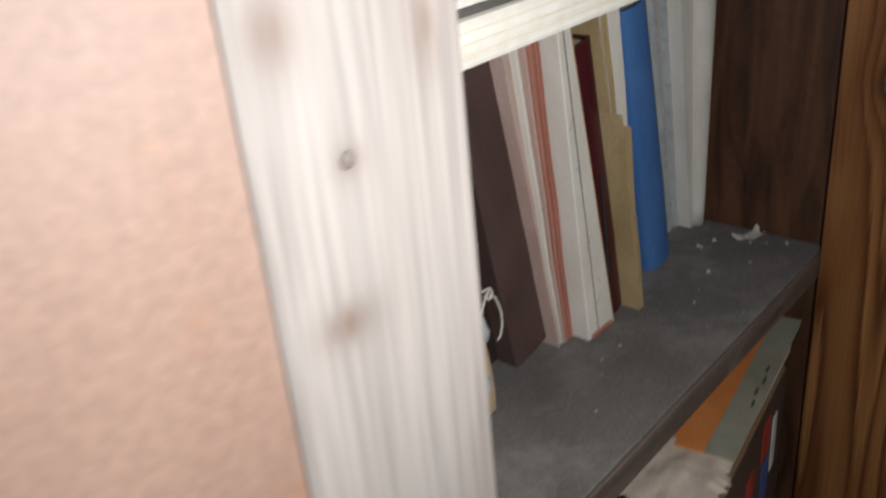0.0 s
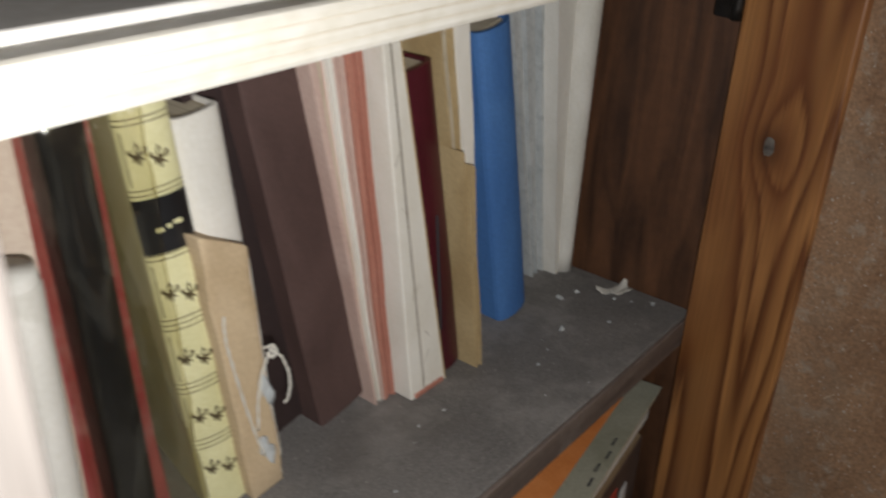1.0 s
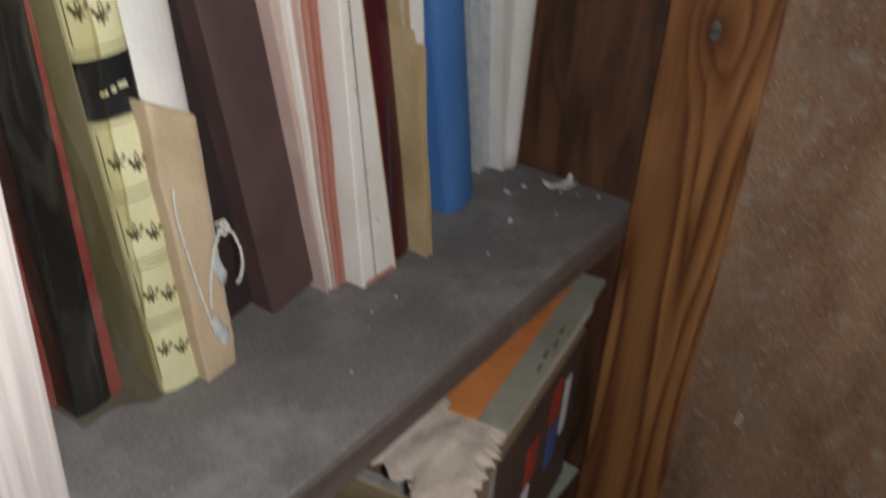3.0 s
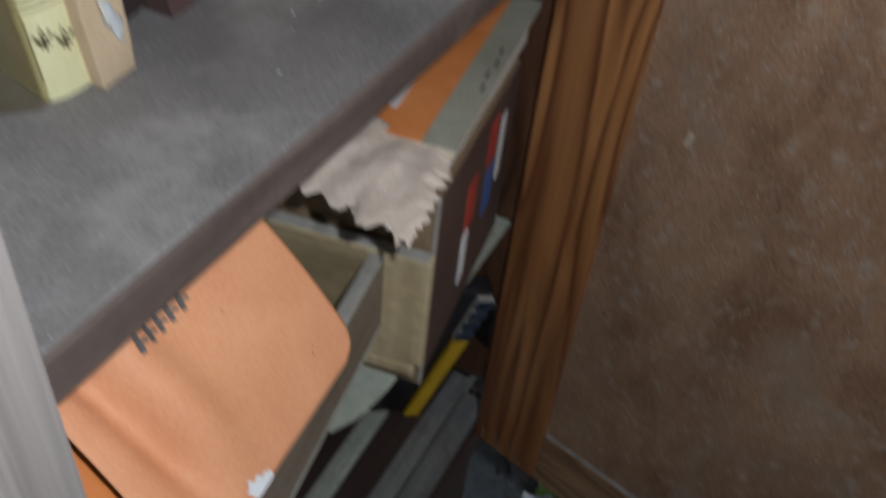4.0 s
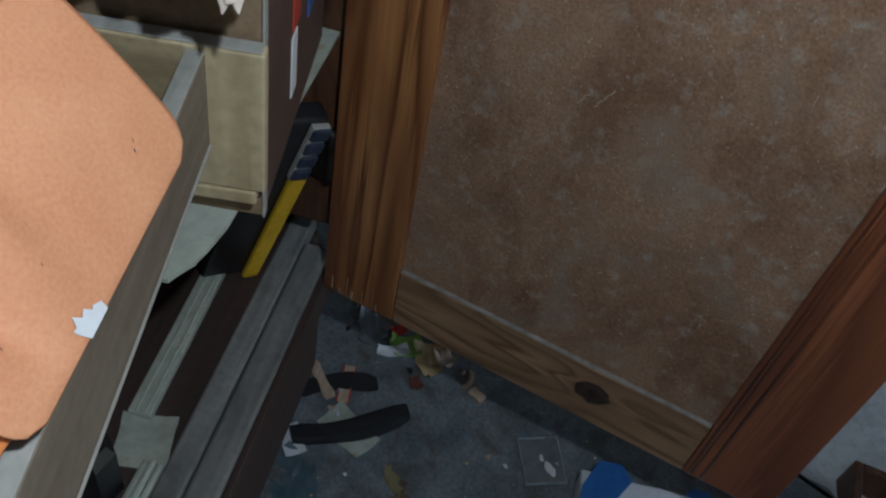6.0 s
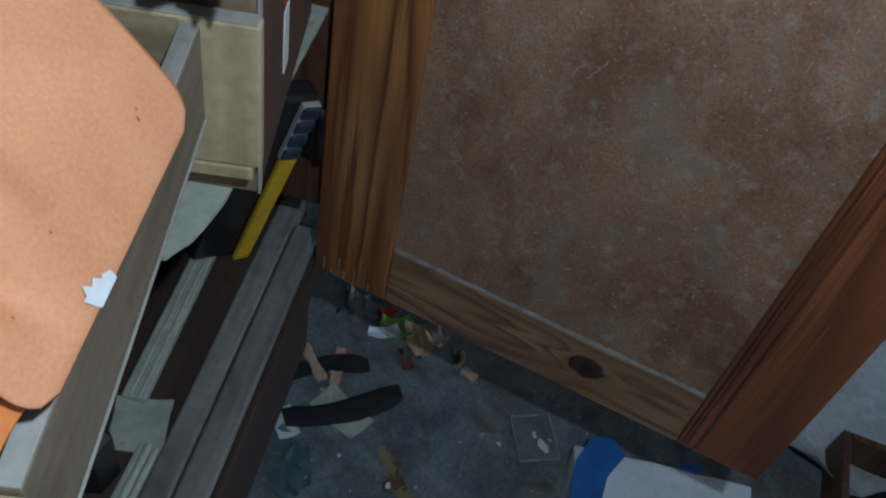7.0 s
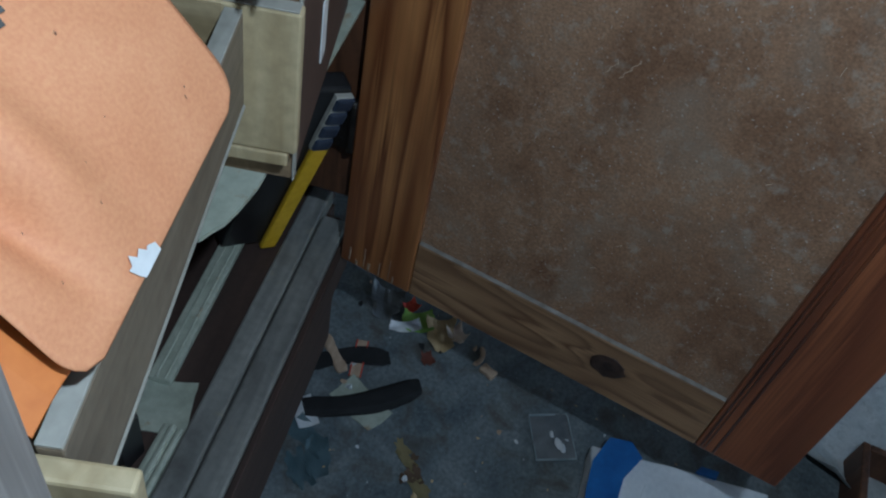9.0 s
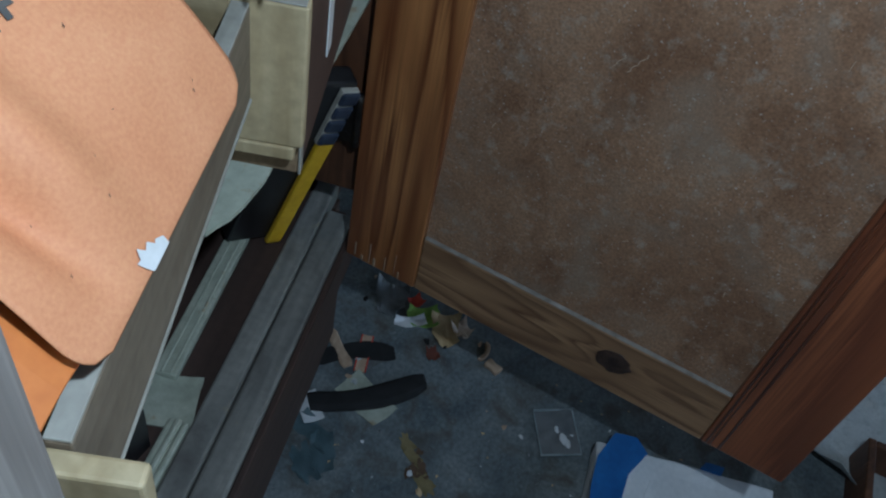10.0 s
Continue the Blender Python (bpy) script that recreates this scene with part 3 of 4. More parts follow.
YH, YW = 0.285, 0.03
yellow = book("book", "pale yellow hardback stamped with dark lilies and a black title band", 0.5185, 0.451, YW, 0.17, YH, 5.8, yellow_cover, page_mat, 0.006, turn=-12, fray=False)


def spine_y(u):
    return 0.003 - 0.006 * math.sin(math.acos(max(-1, min(1, 1 - 2 * u / YW))))


def spine_strip(z0, z1, material, name, proud=0.0004, label=""):
    bm = bmesh.new()
    us = [YW * (0.5 - 0.5 * math.cos(math.pi * i / 12)) for i in range(13)]
    for a, b in zip(us, us[1:]):
        bm.faces.new([bm.verts.new(p) for p in ((a, spine_y(a) - proud, z0), (b, spine_y(b) - proud, z0), (b, spine_y(b) - proud, z1), (a, spine_y(a) - proud, z1))])
    bmesh.ops.remove_doubles(bm, verts=bm.verts, dist=1e-6)
    return part(name, bm, material, yellow, label)


spine_strip(0.191, 0.224, black_cover, "title_band", 0.0005, "black title band")
for z in (0.187, 0.190, 0.226, 0.229, 0.141, 0.1445, 0.148, 0.0955, 0.099, 0.1025, 0.0515, 0.055, 0.0585, 0.265, 0.268):
    spine_strip(z, z + 0.0007, gilt, "gilt_line", 0.0005)
for z in (0.247, 0.164, 0.119, 0.075, 0.033):
    for u, dz in ((0.0080, 0.002), (0.0185, -0.002)):
        bm = bmesh.new()
        fleur(bm, u, z + dz, 0.0076, spine_y(u) - 0.0007)
        bmesh.ops.triangulate(bm, faces=bm.faces)
        lily = part("stamped_lily", bm, gilt, yellow)
        bm = bmesh.new()
        bm.faces.new([bm.verts.new((u + px, spine_y(u) - 0.0010, z + dz + pz)) for px, pz in ((0, 0.0058), (0.0008, 0.0034), (0, 0.0008), (-0.0008, 0.0034))])
        part("petal_heart", bm, yellow_cover, lily, "pale heart of the petal")
for z0, z1 in ((0.232, 0.262), (0.151, 0.184), (0.105, 0.138), (0.061, 0.093), (0.012, 0.049)):
    part("gilt_frame", bm_box(0.0016, spine_y(0.002) - 0.0009, z0, 0.0021, spine_y(0.002), z1), gilt, yellow)
for k, (u, w) in enumerate(((0.008, 0.004), (0.014, 0.0025), (0.018, 0.005))):
    part("title_bar", bm_box(u, spine_y(u + w / 2) - 0.0011, 0.204 + 0.001 * k, u + w, spine_y(u + w / 2) - 0.0006, 0.2065 + 0.001 * k), yellow_cover, yellow, "illegible gilt title")

# tan packet tied with string
packet = thing("envelope", Matrix.Translation((0.5435, 0.436, SHELF)) @ pose(0, 0, 0, 0, -6, 0), "tan paper packet tied with twisted white string", "envelope")
pb = wedge(0, 0.025, 0, 0.12, 0.19, -0.003, 0.028)
for v in pb.verts:
    if v.co.z > 0.1:
        v.co.z += 0.012 - 0.75 * max(0.0, v.co.x)
    elif v.co.z < 0.01:
        v.co.z = max(v.co.z, 0.0)
bmesh.ops.subdivide_edges(pb, edges=[e for e in pb.edges if e.calc_length() > 0.02], cuts=8, use_grid_fill=True)
for v in pb.verts:
    v.co += 0.0022 * min(1, v.co.z / 0.02) * noise.noise_vector(v.co * 38 + Vector((5, 10, 0)))
part("packet", pb, envelope_paper, packet, smooth=True)
part("lining", wedge(0.0255, 0.0285, 0.004, 0.118, 0.172, 0.0285, 0.0315), white_cover, packet, "white card behind the packet")


def cord(points, r, label):
    """Twisted two-strand string along points."""
    pts = [Vector(p) for p in points]
    fine = []
    for a, b in zip(pts, pts[1:]):
        fine += [a.lerp(b, i / 6) for i in range(6)]
    fine.append(pts[-1])
    for k in range(2):
        strand = [p + r * 0.55 * Vector((math.cos(i * 1.1 + k * math.pi), 0.5 * math.sin(i * 1.1 + k * math.pi), 0.4 * math.sin(i * 1.1 + k * math.pi))) for i, p in enumerate(fine)]
        part("string", bm_tube(strand, r * 0.6, 5), string_mat, packet, label, smooth=True)


cord([(0.003, -0.002, 0.148), (0.001, -0.0035, 0.144), (0.0, -0.0035, 0.132), (0.002, -0.003, 0.11), (0.005, -0.003, 0.08), (0.009, -0.003, 0.05), (0.012, -0.003, 0.034)], 0.0010, "twisted white string")
cord([(0.011, -0.003, 0.056), (0.013, -0.004, 0.075), (0.018, -0.005, 0.095), (0.025, -0.006, 0.108), (0.029, -0.007, 0.112)], 0.0010, "twisted white string")
cord([(0.027, -0.006, 0.112), (0.033, -0.009, 0.104), (0.0365, -0.009, 0.09), (0.037, -0.008, 0.078), (0.034, -0.007, 0.068), (0.0315, -0.006, 0.066)], 0.0010, "loop of white string")
cord([(0.024, -0.005, 0.114), (0.028, -0.009, 0.116), (0.0305, -0.009, 0.110), (0.027, -0.008, 0.106), (0.0245, -0.006, 0.110)], 0.0011, "knotted white string")
for k, (x, z) in enumerate(((0.022, 0.085), (0.025, 0.075), (0.014, 0.04), (0.018, 0.03))):
    bm = bmesh.new()
    bmesh.ops.create_icosphere(bm, subdivisions=2, radius=0.006)
    bmesh.ops.transform(bm, verts=bm.verts, matrix=pose(x, -0.0015, z) @ Matrix.Diagonal((0.6, 0.25, 1.5, 1)))
    for v in bm.verts:
        v.co += 0.002 * noise.noise_vector(v.co * 170)
    part("tape_wad", bm, grey_page, packet, "crumpled clear tape", smooth=True)


def paper_roll(label, base, top, r, material):
    t = thing("paper_roll", Matrix.Translation(base), label, "roll")
    d = Vector(top) - Vector(base)
    part("outer_sheet", bm_tube([d * (i / 8) for i in range(9)], r, 20, taper=[1, 1, 1, 1, 1, 1, 1, 0.99, 0.9]), material, t, smooth=True)
    bm = bmesh.new()
    pts = [Vector((math.cos(a) * (r * 1.02 + 0.0006 * a), math.sin(a) * (r * 1.02 + 0.0006 * a), 0)) for a in (-2.2 + 0.12 * i for i in range(16))]
    lo, hi = [bm.verts.new(p) for p in pts], [bm.verts.new(p + d * 0.97) for p in pts]
    for i in range(15):
        bm.faces.new((lo[i], lo[i + 1], hi[i + 1], hi[i]))
    part("loose_flap", bm, material, t, smooth=True)


paper_roll("white rolled paper tube with yellowed stains", (0.4285, 0.462, SHELF), (0.4275, 0.460, 0.708), 0.0165, white_cover)
corner_book = taper("book", "limp white plastic-bound book leaning in the shelf corner", "book", 0.9425, 0.460, 0.12, 0.292, 0.020, (-0.044, 0.012), white_cover, 17, None, 0.0, 0.0006)
part("spine_roll", bm_tube([(0.012 - 0.011 * v, -0.001, 0.002 + 0.285 * v) for v in (i / 12 for i in range(13))], 0.0085, 14, taper=[0.9 + 0.9 * i / 12 for i in range(13)]), white_cover, corner_book, "rounded white spine", smooth=True)


def crumple(bm, strength, cells, seed):
    for v in bm.verts:
        v.co += strength * noise.noise_vector(v.co * cells + Vector((seed, seed, seed)))
    return bm


def bm_sheet(outline_fn, nx, ny, thick):
    """A sheet from outline_fn(u, v) with a little thickness downwards."""
    bm = bmesh.new()
    top = [[bm.verts.new(outline_fn(i / nx, j / ny)) for i in range(nx + 1)] for j in range(ny + 1)]
    low = [[bm.verts.new(v.co - Vector((0, 0, thick))) for v in row] for row in top]
    for j in range(ny):
        for i in range(nx):
            bm.faces.new((top[j][i], top[j][i + 1], top[j + 1][i + 1], top[j + 1][i]))
            bm.faces.new((low[j][i], low[j + 1][i], low[j + 1][i + 1], low[j][i + 1]))
    rim = [(0, i) for i in range(nx)] + [(j, nx) for j in range(ny)] + [(ny, i) for i in range(nx, 0, -1)] + [(j, 0) for j in range(ny, 0, -1)]
    for (j, i), (k, m) in zip(rim, rim[1:] + rim[:1]):
        bm.faces.new((top[j][i], low[j][i], low[k][m], top[k][m]))
    return bm


def scrap(name, label, x, y, z, lx, ly, turn, material, rough=0.2, seed=1, category="paper", thick=0.0008, lift=0.004):
    """A flat scrap with ragged outline and curled corners, resting at z."""
    rnd = random.Random(seed)
    wob = [rnd.uniform(-rough, rough) for _ in range(8)]

    def at(u, v):
        px = (u - 0.5) * lx * (1 + wob[int(v * 3.99)] * 0.5)
        py = (v - 0.5) * ly * (1 + wob[4 + int(u * 3.99)] * 0.5)
        curl = lift * ((2 * u - 1) ** 2 * (2 * v - 1) ** 2 + 0.3 * noise.noise(Vector((u * 3 + seed, v * 3, 0))) ** 2)
        return (px, py, curl + thick)
    bm = bm_sheet(at, 8, 8, thick)
    lowest = min(v.co.z for v in bm.verts)
    bmesh.ops.translate(bm, verts=bm.verts, vec=(0, 0, -lowest))
    ob = part(name, bm, material, m=pose(x, y, z + 0.0005, 0, 0, turn))
    return tagged(ob, label, category)


scrap("paper_scrap", "crumpled white paper scrap on the dusty shelf", 0.952, 0.398, SHELF, 0.034, 0.016, -25, white_cover, 0.7, 31, "paper", 0.001, 0.007)
rnd = random.Random(5)
spread = [(rnd.uniform(0.6, 0.96), rnd.uniform(0.34, 0.41), 0.0006 + 0.0012 * rnd.random()) for _ in range(14)]
for i, (x, y, s) in enumerate([(0.905, 0.43, 0.004), (0.925, 0.425, 0.003), (0.86, 0.40, 0.003), (0.955, 0.36, 0.003), (0.8, 0.385, 0.002), (0.9, 0.375, 0.002)] + spread):
    bm = bmesh.new()
    bmesh.ops.create_icosphere(bm, subdivisions=1, radius=s)
    bmesh.ops.transform(bm, verts=bm.verts, matrix=Matrix.Diagonal((1, 0.8, 0.4, 1)))
    crumple(bm, s * 0.7, 300, i)
    bmesh.ops.translate(bm, verts=bm.verts, vec=(0, 0, -min(v.co.z for v in bm.verts)))
    tagged(part("plaster_crumb", bm, grey_page, m=pose(x, y, SHELF)), "small pale plaster crumb on the dusty shelf", "crumb", "crumbs on the shelf")

# ---- door fittings ----
iron = surface("dark_iron", (0.015, 0.013, 0.012), (0.035, 0.03, 0.027), (40, 40, 40), 0.5, 0.3, metal=0.7)
for z in (0.81, 0.02):
    hinge = part("hinge", bm_box(-0.024, -0.0025, z - 0.04, -0.003, -0.0004, z + 0.03, 0.0006), iron, right_door, "dark iron hinge leaf")
    part("knuckle", bm_tube([(-0.003, -0.002, z - 0.04 + 0.01 * i) for i in range(8)], 0.0045, 10), iron, hinge, smooth=True)
    for dz in (-0.028, 0.018):
        part("screw", bm_tube([(-0.014, -0.0035, z + dz), (-0.014, -0.0022, z + dz)], 0.003, 8), iron, hinge)
knot_dark = surface("knot_heart", (0.018, 0.010, 0.008), (0.06, 0.035, 0.025), (90, 90, 90), 0.6, 0.6)
knot_grey = surface("weathered_knot", (0.05, 0.04, 0.033), (0.17, 0.15, 0.13), (120, 120, 120), 0.7, 0.6)


def knot(parent, x, z, rx, rz, material):
    """A hard knot standing a little off the face, with an uneven rim."""
    bm = bmesh.new()
    bmesh.ops.create_uvsphere(bm, u_segments=18, v_segments=10, radius=1)
    bmesh.ops.transform(bm, verts=bm.verts, matrix=pose(x, 0.0002, z) @ Matrix.Diagonal((rx, 0.0011, rz, 1)))
    for v in bm.verts:
        n = noise.noise_vector(v.co * 130)
        v.co.x += n.x * rx * 0.2
        v.co.z += n.z * rz * 0.2
    part("knot", bm, material, parent, "dark knot in the pine", smooth=True)


knot(right_door, 0.346, -0.148, 0.021, 0.017, knot_dark)
knot(right_door, 0.046, 0.682, 0.005, 0.009, knot_grey)
knot(left_door, 0.5435, 0.836, 0.0028, 0.003, knot_grey)
rnd = random.Random(77)
worn_pine = surface("worn_bare_pine", (0.2, 0.13, 0.08), (0.34, 0.25, 0.17), grain("z", 6, 80), 0.8, 0.3)
pale_fibre = surface("pale_wood_fibre", (0.34, 0.26, 0.18), (0.48, 0.4, 0.3), grain("z", 6, 80), 0.8, 0.3)
for x, z0, l, w in ((0.010, 0.006, 0.022, 0.004), (0.019, 0.003, 0.008, 0.006), (0.031, 0.004, 0.034, 0.0025), (0.036, 0.002, 0.014, 0.006), (0.052, 0.003, 0.024, 0.003), (0.066, 0.004, 0.036, 0.002), (0.071, 0.002, 0.012, 0.004)):
    part("worn_fibre", bm_prism([(x, 0.001), (x + w * 0.3, -0.0006), (x + w * 0.7, -0.0008), (x + w, 0.001)], BASE + z0, BASE + z0 + l), worn_pine, right_door, "pale splintered wood at the foot")
for k in range(14):
    x, z0, l, a = rnd.uniform(0.11, 0.46), rnd.uniform(-0.05, 0.6), rnd.uniform(0.003, 0.011), rnd.uniform(-10, 60)
    w = rnd.uniform(0.0002, 0.0004)
    part("scratch", bm_box(-w, 0.0064, 0, w, 0.0069, l, m=pose(x, 0, z0, 0, a, 0)), pale_fibre, right_door, "pale scratch in the panel")
for x, n in ((0.228, 6), (0.241, 9)):
    part("scratch", bm_tube([(x + 0.0016 * i + 0.0012 * math.sin(i * 2.1), 0.0064, 0.2 + 0.003 * i) for i in range(n)], 0.0004, 5), pale_fibre, right_door, "pale wavy gouge in the panel")
part("plaster_fleck", bm_box(-0.003, 0.0055, -0.007, 0.003, 0.007, 0.007, 0.0012, m=pose(0.151, 0, 0.354, 0, 10, 0)), pale_fibre, right_door, "pale fleck stuck on the panel")
block_wood = surface("pale_planed_block", (0.36, 0.32, 0.24), (0.52, 0.47, 0.37), grain("x", 6, 60), 0.7, 0.2)
for z, w in ((0.572, 0.009), (0.479, 0.010)):
    b = part("turn_button", bm_box(0.592 - 0.035, 0.0205, z - 0.009, 0.592 + w, 0.030, z + 0.010, 0.004), block_wood, left_door, "small pale wooden turn button")
    part("screw", bm_tube([(0.58, 0.030, z), (0.58, 0.0315, z)], 0.003, 8), iron, b)

# ---- lower compartment ----
ply = surface("yellowed_plywood", (0.24, 0.18, 0.09), (0.38, 0.30, 0.17), grain("y", 5, 60), 0.65, 0.15)
ply_up = surface("pale_end_pine", (0.36, 0.28, 0.15), (0.52, 0.43, 0.26), grain("z", 6, 50), 0.65, 0.15, dust=(0.2, 0.14, 0.08), dust_scale=30, dust_at=(0.66, 0.8))
veneer = surface("brown_veneer", (0.16, 0.124, 0.084), (0.245, 0.198, 0.142), grain("x", 5, 90), 0.6, 0.1)
grey_edge = surface("dusty_grey_edge", (0.28, 0.27, 0.23), (0.4, 0.385, 0.34), grain("x", 5, 60), 0.8, 0.2)
sheet_green = surface("pale_green_grey_board", (0.31, 0.335, 0.27), (0.44, 0.465, 0.385), (20, 20, 20), 0.8, 0.2, dust=(0.3, 0.22, 0.12), dust_scale=24, dust_at=(0.58, 0.7))
cardboard = surface("brown_cardboard", (0.20, 0.135, 0.075), (0.28, 0.20, 0.115), (6, 90, 90), 0.8, 0.15)
brown_print = surface("brown_printed_card", (0.07, 0.045, 0.035), (0.11, 0.07, 0.055), (12, 12, 12), 0.6, 0.1)
orange = surface("orange_card_cover", (0.63, 0.275, 0.128), (0.71, 0.335, 0.165), (16, 16, 16), 0.6, 0.06, fine=500, fine_mix=0.25,
                 dust=(0.45, 0.18, 0.09), dust_scale=70, dust_at=(0.72, 0.8))
orange_dark = surface("deep_orange_card", (0.55, 0.17, 0.03), (0.63, 0.21, 0.045), (10, 10, 10), 0.6, 0.06)
orange_print = paper("orange_print", (0.62, 0.20, 0.045), (0.72, 0.27, 0.08))
torn = paper("torn_newsprint", (0.50, 0.41, 0.33), (0.64, 0.55, 0.46))
grey_cover = paper("grey_green_cover", (0.27, 0.27, 0.20), (0.36, 0.355, 0.28))
red_print = paper("red_print", (0.35, 0.03, 0.02), (0.5, 0.06, 0.03))
white_print = paper("white_print", (0.6, 0.6, 0.6))
blue_print = paper("blue_print", (0.05, 0.1, 0.3))

# thin board that carries the drawer and the box
SHEET = 0.155


def ragged_board():
    rnd = random.Random(4)
    left = [(0.642 + rnd.uniform(-0.012, 0.012), 0.352 + 0.025 * i) for i in range(11)]
    outline = [(0.968, 0.334), (0.968, 0.62)] + left[::-1] + [(0.645, 0.348), (0.656, 0.342), (0.672, 0.338), (0.70, 0.334)]
    return bm_prism(outline, SHEET - 0.004, SHEET)


b = ragged_board()
bmesh.ops.transform(b, verts=b.verts, matrix=UP)
part("thin_shelf", b, sheet_green, cupboard, "thin pale board with a broken ragged end")
for y0 in (0.54, 0.60):
    cup("batten", (0.67, y0, SHEET + 0.0005, 0.71, y0 + 0.02, 0.207), dark_along)
    cup("support_post", (0.66, y0, BASE - 0.011, 0.70, y0 + 0.02, SHEET - 0.0045), dark_along, "dark upright under the thin board")
for y0 in (0.54, 0.60):
    cup("support_post", (0.40, y0, BASE - 0.011, 0.42, y0 + 0.02, 0.207), dark_along)
cup("cross_bar", (0.30, 0.545, 0.19, 0.66, 0.555, 0.2075), dark_along)

drawer = thing("drawer", pose(0.693, 0.341, 0.208, 0, 0, math.degrees(math.atan2(0.05, 0.298))),
               "loose wooden drawer with brown veneered front and plywood ends", "drawer")
part("front_board", bm_box(-0.302, 0.0005, 0.030, -0.0003, 0.0125, 0.1030, 0.0012), veneer, drawer, "brown veneered board")
part("front_top_edge", bm_box(-0.302, 0.0008, 0.1032, -0.0003, 0.0122, 0.1052, 0.0006), grey_edge, drawer, "dusty grey upper edge")
part("front_bottom_edge", bm_box(-0.302, -0.0005, 0.0272, -0.0003, 0.012, 0.0298, 0.0008), grey_edge, drawer, "pale lower edge")
part("end_board", bm_box(0, -0.036, -0.010, 0.0125, 0.22, 0.108, 0.002), ply_up, drawer, "pale pine end board")
part("end_top_edge", bm_box(0.0006, -0.034, 0.1082, 0.0118, 0.218, 0.1095, 0.0004), grey_edge, drawer, "dusty grey upper edge")
part("runner", bm_box(-0.001, -0.030, -0.022, 0.011, 0.2, -0.0105, 0.0015), ply_up, drawer, "pale runner under the end board")
part("end_board", bm_box(-0.314, -0.03, 0, -0.3025, 0.22, 0.1, 0.002), ply_up, drawer, "pale pine end board")
part("back_board", bm_box(-0.302, 0.205, 0, -0.0003, 0.217, 0.1, 0.001), ply, drawer)
part("bottom", bm_box(-0.302, 0.013, 0.004, -0.0003, 0.2045, 0.009), ply, drawer)
part("inner_face", bm_box(-0.0018, 0.014, 0.012, -0.0004, 0.2, 0.1065), ply, drawer, "yellowed plywood inner face")

# orange notebook lying on the drawer, its front edge drooping over the board
NB = [Vector(p) for p in ((0.408, 0.285, 0.339), (0.573, 0.2935, 0.357), (0.562, 0.40, 0.470), (0.405, 0.40, 0.466))]


def notebook_point(u, v, drop=0.0):
    r = 0.12
    cu = u
    if v < r:                                   # rounded front corners
        k = 1 - math.sqrt(max(0, 1 - (1 - v / r) ** 2))
        cu = 0.5 + (u - 0.5) * (1 - 2 * 0.09 * k)
    p = (NB[0] * (1 - cu) + NB[1] * cu) * (1 - v) + (NB[3] * (1 - cu) + NB[2] * cu) * v
    deep = min(1.0, max(0.0, (v - 0.03) / 0.3))
    bulge = 0.008 * math.sin(math.pi * v) - 0.010 * deep * math.exp(-((u - 0.215 + 0.1 * v) / 0.055) ** 2) + 0.007 * deep * math.exp(-((u - 0.36 + 0.1 * v) / 0.09) ** 2)
    p += Vector((0, -0.6, 0.8)) * bulge + Vector((0, 0, -drop))
    return p


notebook = thing("notebook", pose(0.49, 0.34, 0.32), "orange card notebook with creased cover and torn corner patch", "notebook")
shift = Matrix.Translation((-0.49, -0.34, -0.32))


def nb_part(name, drop, thick, material, label="", v0=0.0, u0=0.0, u1=1.0):
    bm = bm_sheet(lambda u, v: notebook_point(u0 + (u1 - u0) * u, v0 + (1 - v0) * v, drop), 56, 40, thick)
    bmesh.ops.transform(bm, verts=bm.verts, matrix=shift)
    return part(name, bm, material, notebook, label, smooth=True)


nb_part("cover", 0.0, 0.0012, orange, "orange card cover with crease")
# black rim past the right edge paints the cover's thin shadow line
nb_part("page_block", 0.0050, 0.002, black_cover, "page block, black for the shadow line beside the cover", 0.10, 0.03, 1.004)


def on_cover(u, v, lift=0.0016):
    e = 0.004
    p = notebook_point(u, v)
    n = (notebook_point(u + e, v) - p).cross(notebook_point(u, v + e) - p).normalized()
    return p + n * lift


def cover_patch(name, pts, material, label):
    bm = bmesh.new()
    bm.faces.new([bm.verts.new(on_cover(u, v)) for u, v in pts])
    bmesh.ops.transform(bm, verts=bm.verts, matrix=shift)
    return part(name, bm, material, notebook, label)


cover_patch("torn_patch", [(0.275, 0.0), (0.385, 0.0), (0.40, 0.025), (0.375, 0.042), (0.365, 0.036), (0.35, 0.06), (0.33, 0.05), (0.315, 0.075), (0.30, 0.05), (0.285, 0.052), (0.288, 0.02)], white_print, "torn white patch")
for k in range(5):
    u = 0.30 + 0.055 * k
    cover_patch("scribble", [(u, 0.60), (u + 0.02, 0.595), (u + 0.034, 0.66 + 0.02 * (k % 2)), (u + 0.016, 0.67 + 0.02 * (k % 2))], grey_ink, "illegible dark handwriting")
    cover_patch("scribble", [(u + 0.014, 0.625), (u + 0.05, 0.615), (u + 0.052, 0.63), (u + 0.016, 0.642)], grey_ink, "illegible dark handwriting")
for k, (u, v) in enumerate(((0.55, 0.3), (0.82, 0.16), (0.80, 0.14), (0.4, 0.28), (0.35, 0.2), (0.62, 0.5), (0.2, 0.3), (0.15, 0.17))):
    s = 0.002 + 0.0012 * (k % 3)
    cover_patch("speck", [(u, v), (u + s, v + s), (u + 1.4 * s, v + 3 * s), (u + 0.3 * s, v + 2 * s)], ink, "dark fleck")

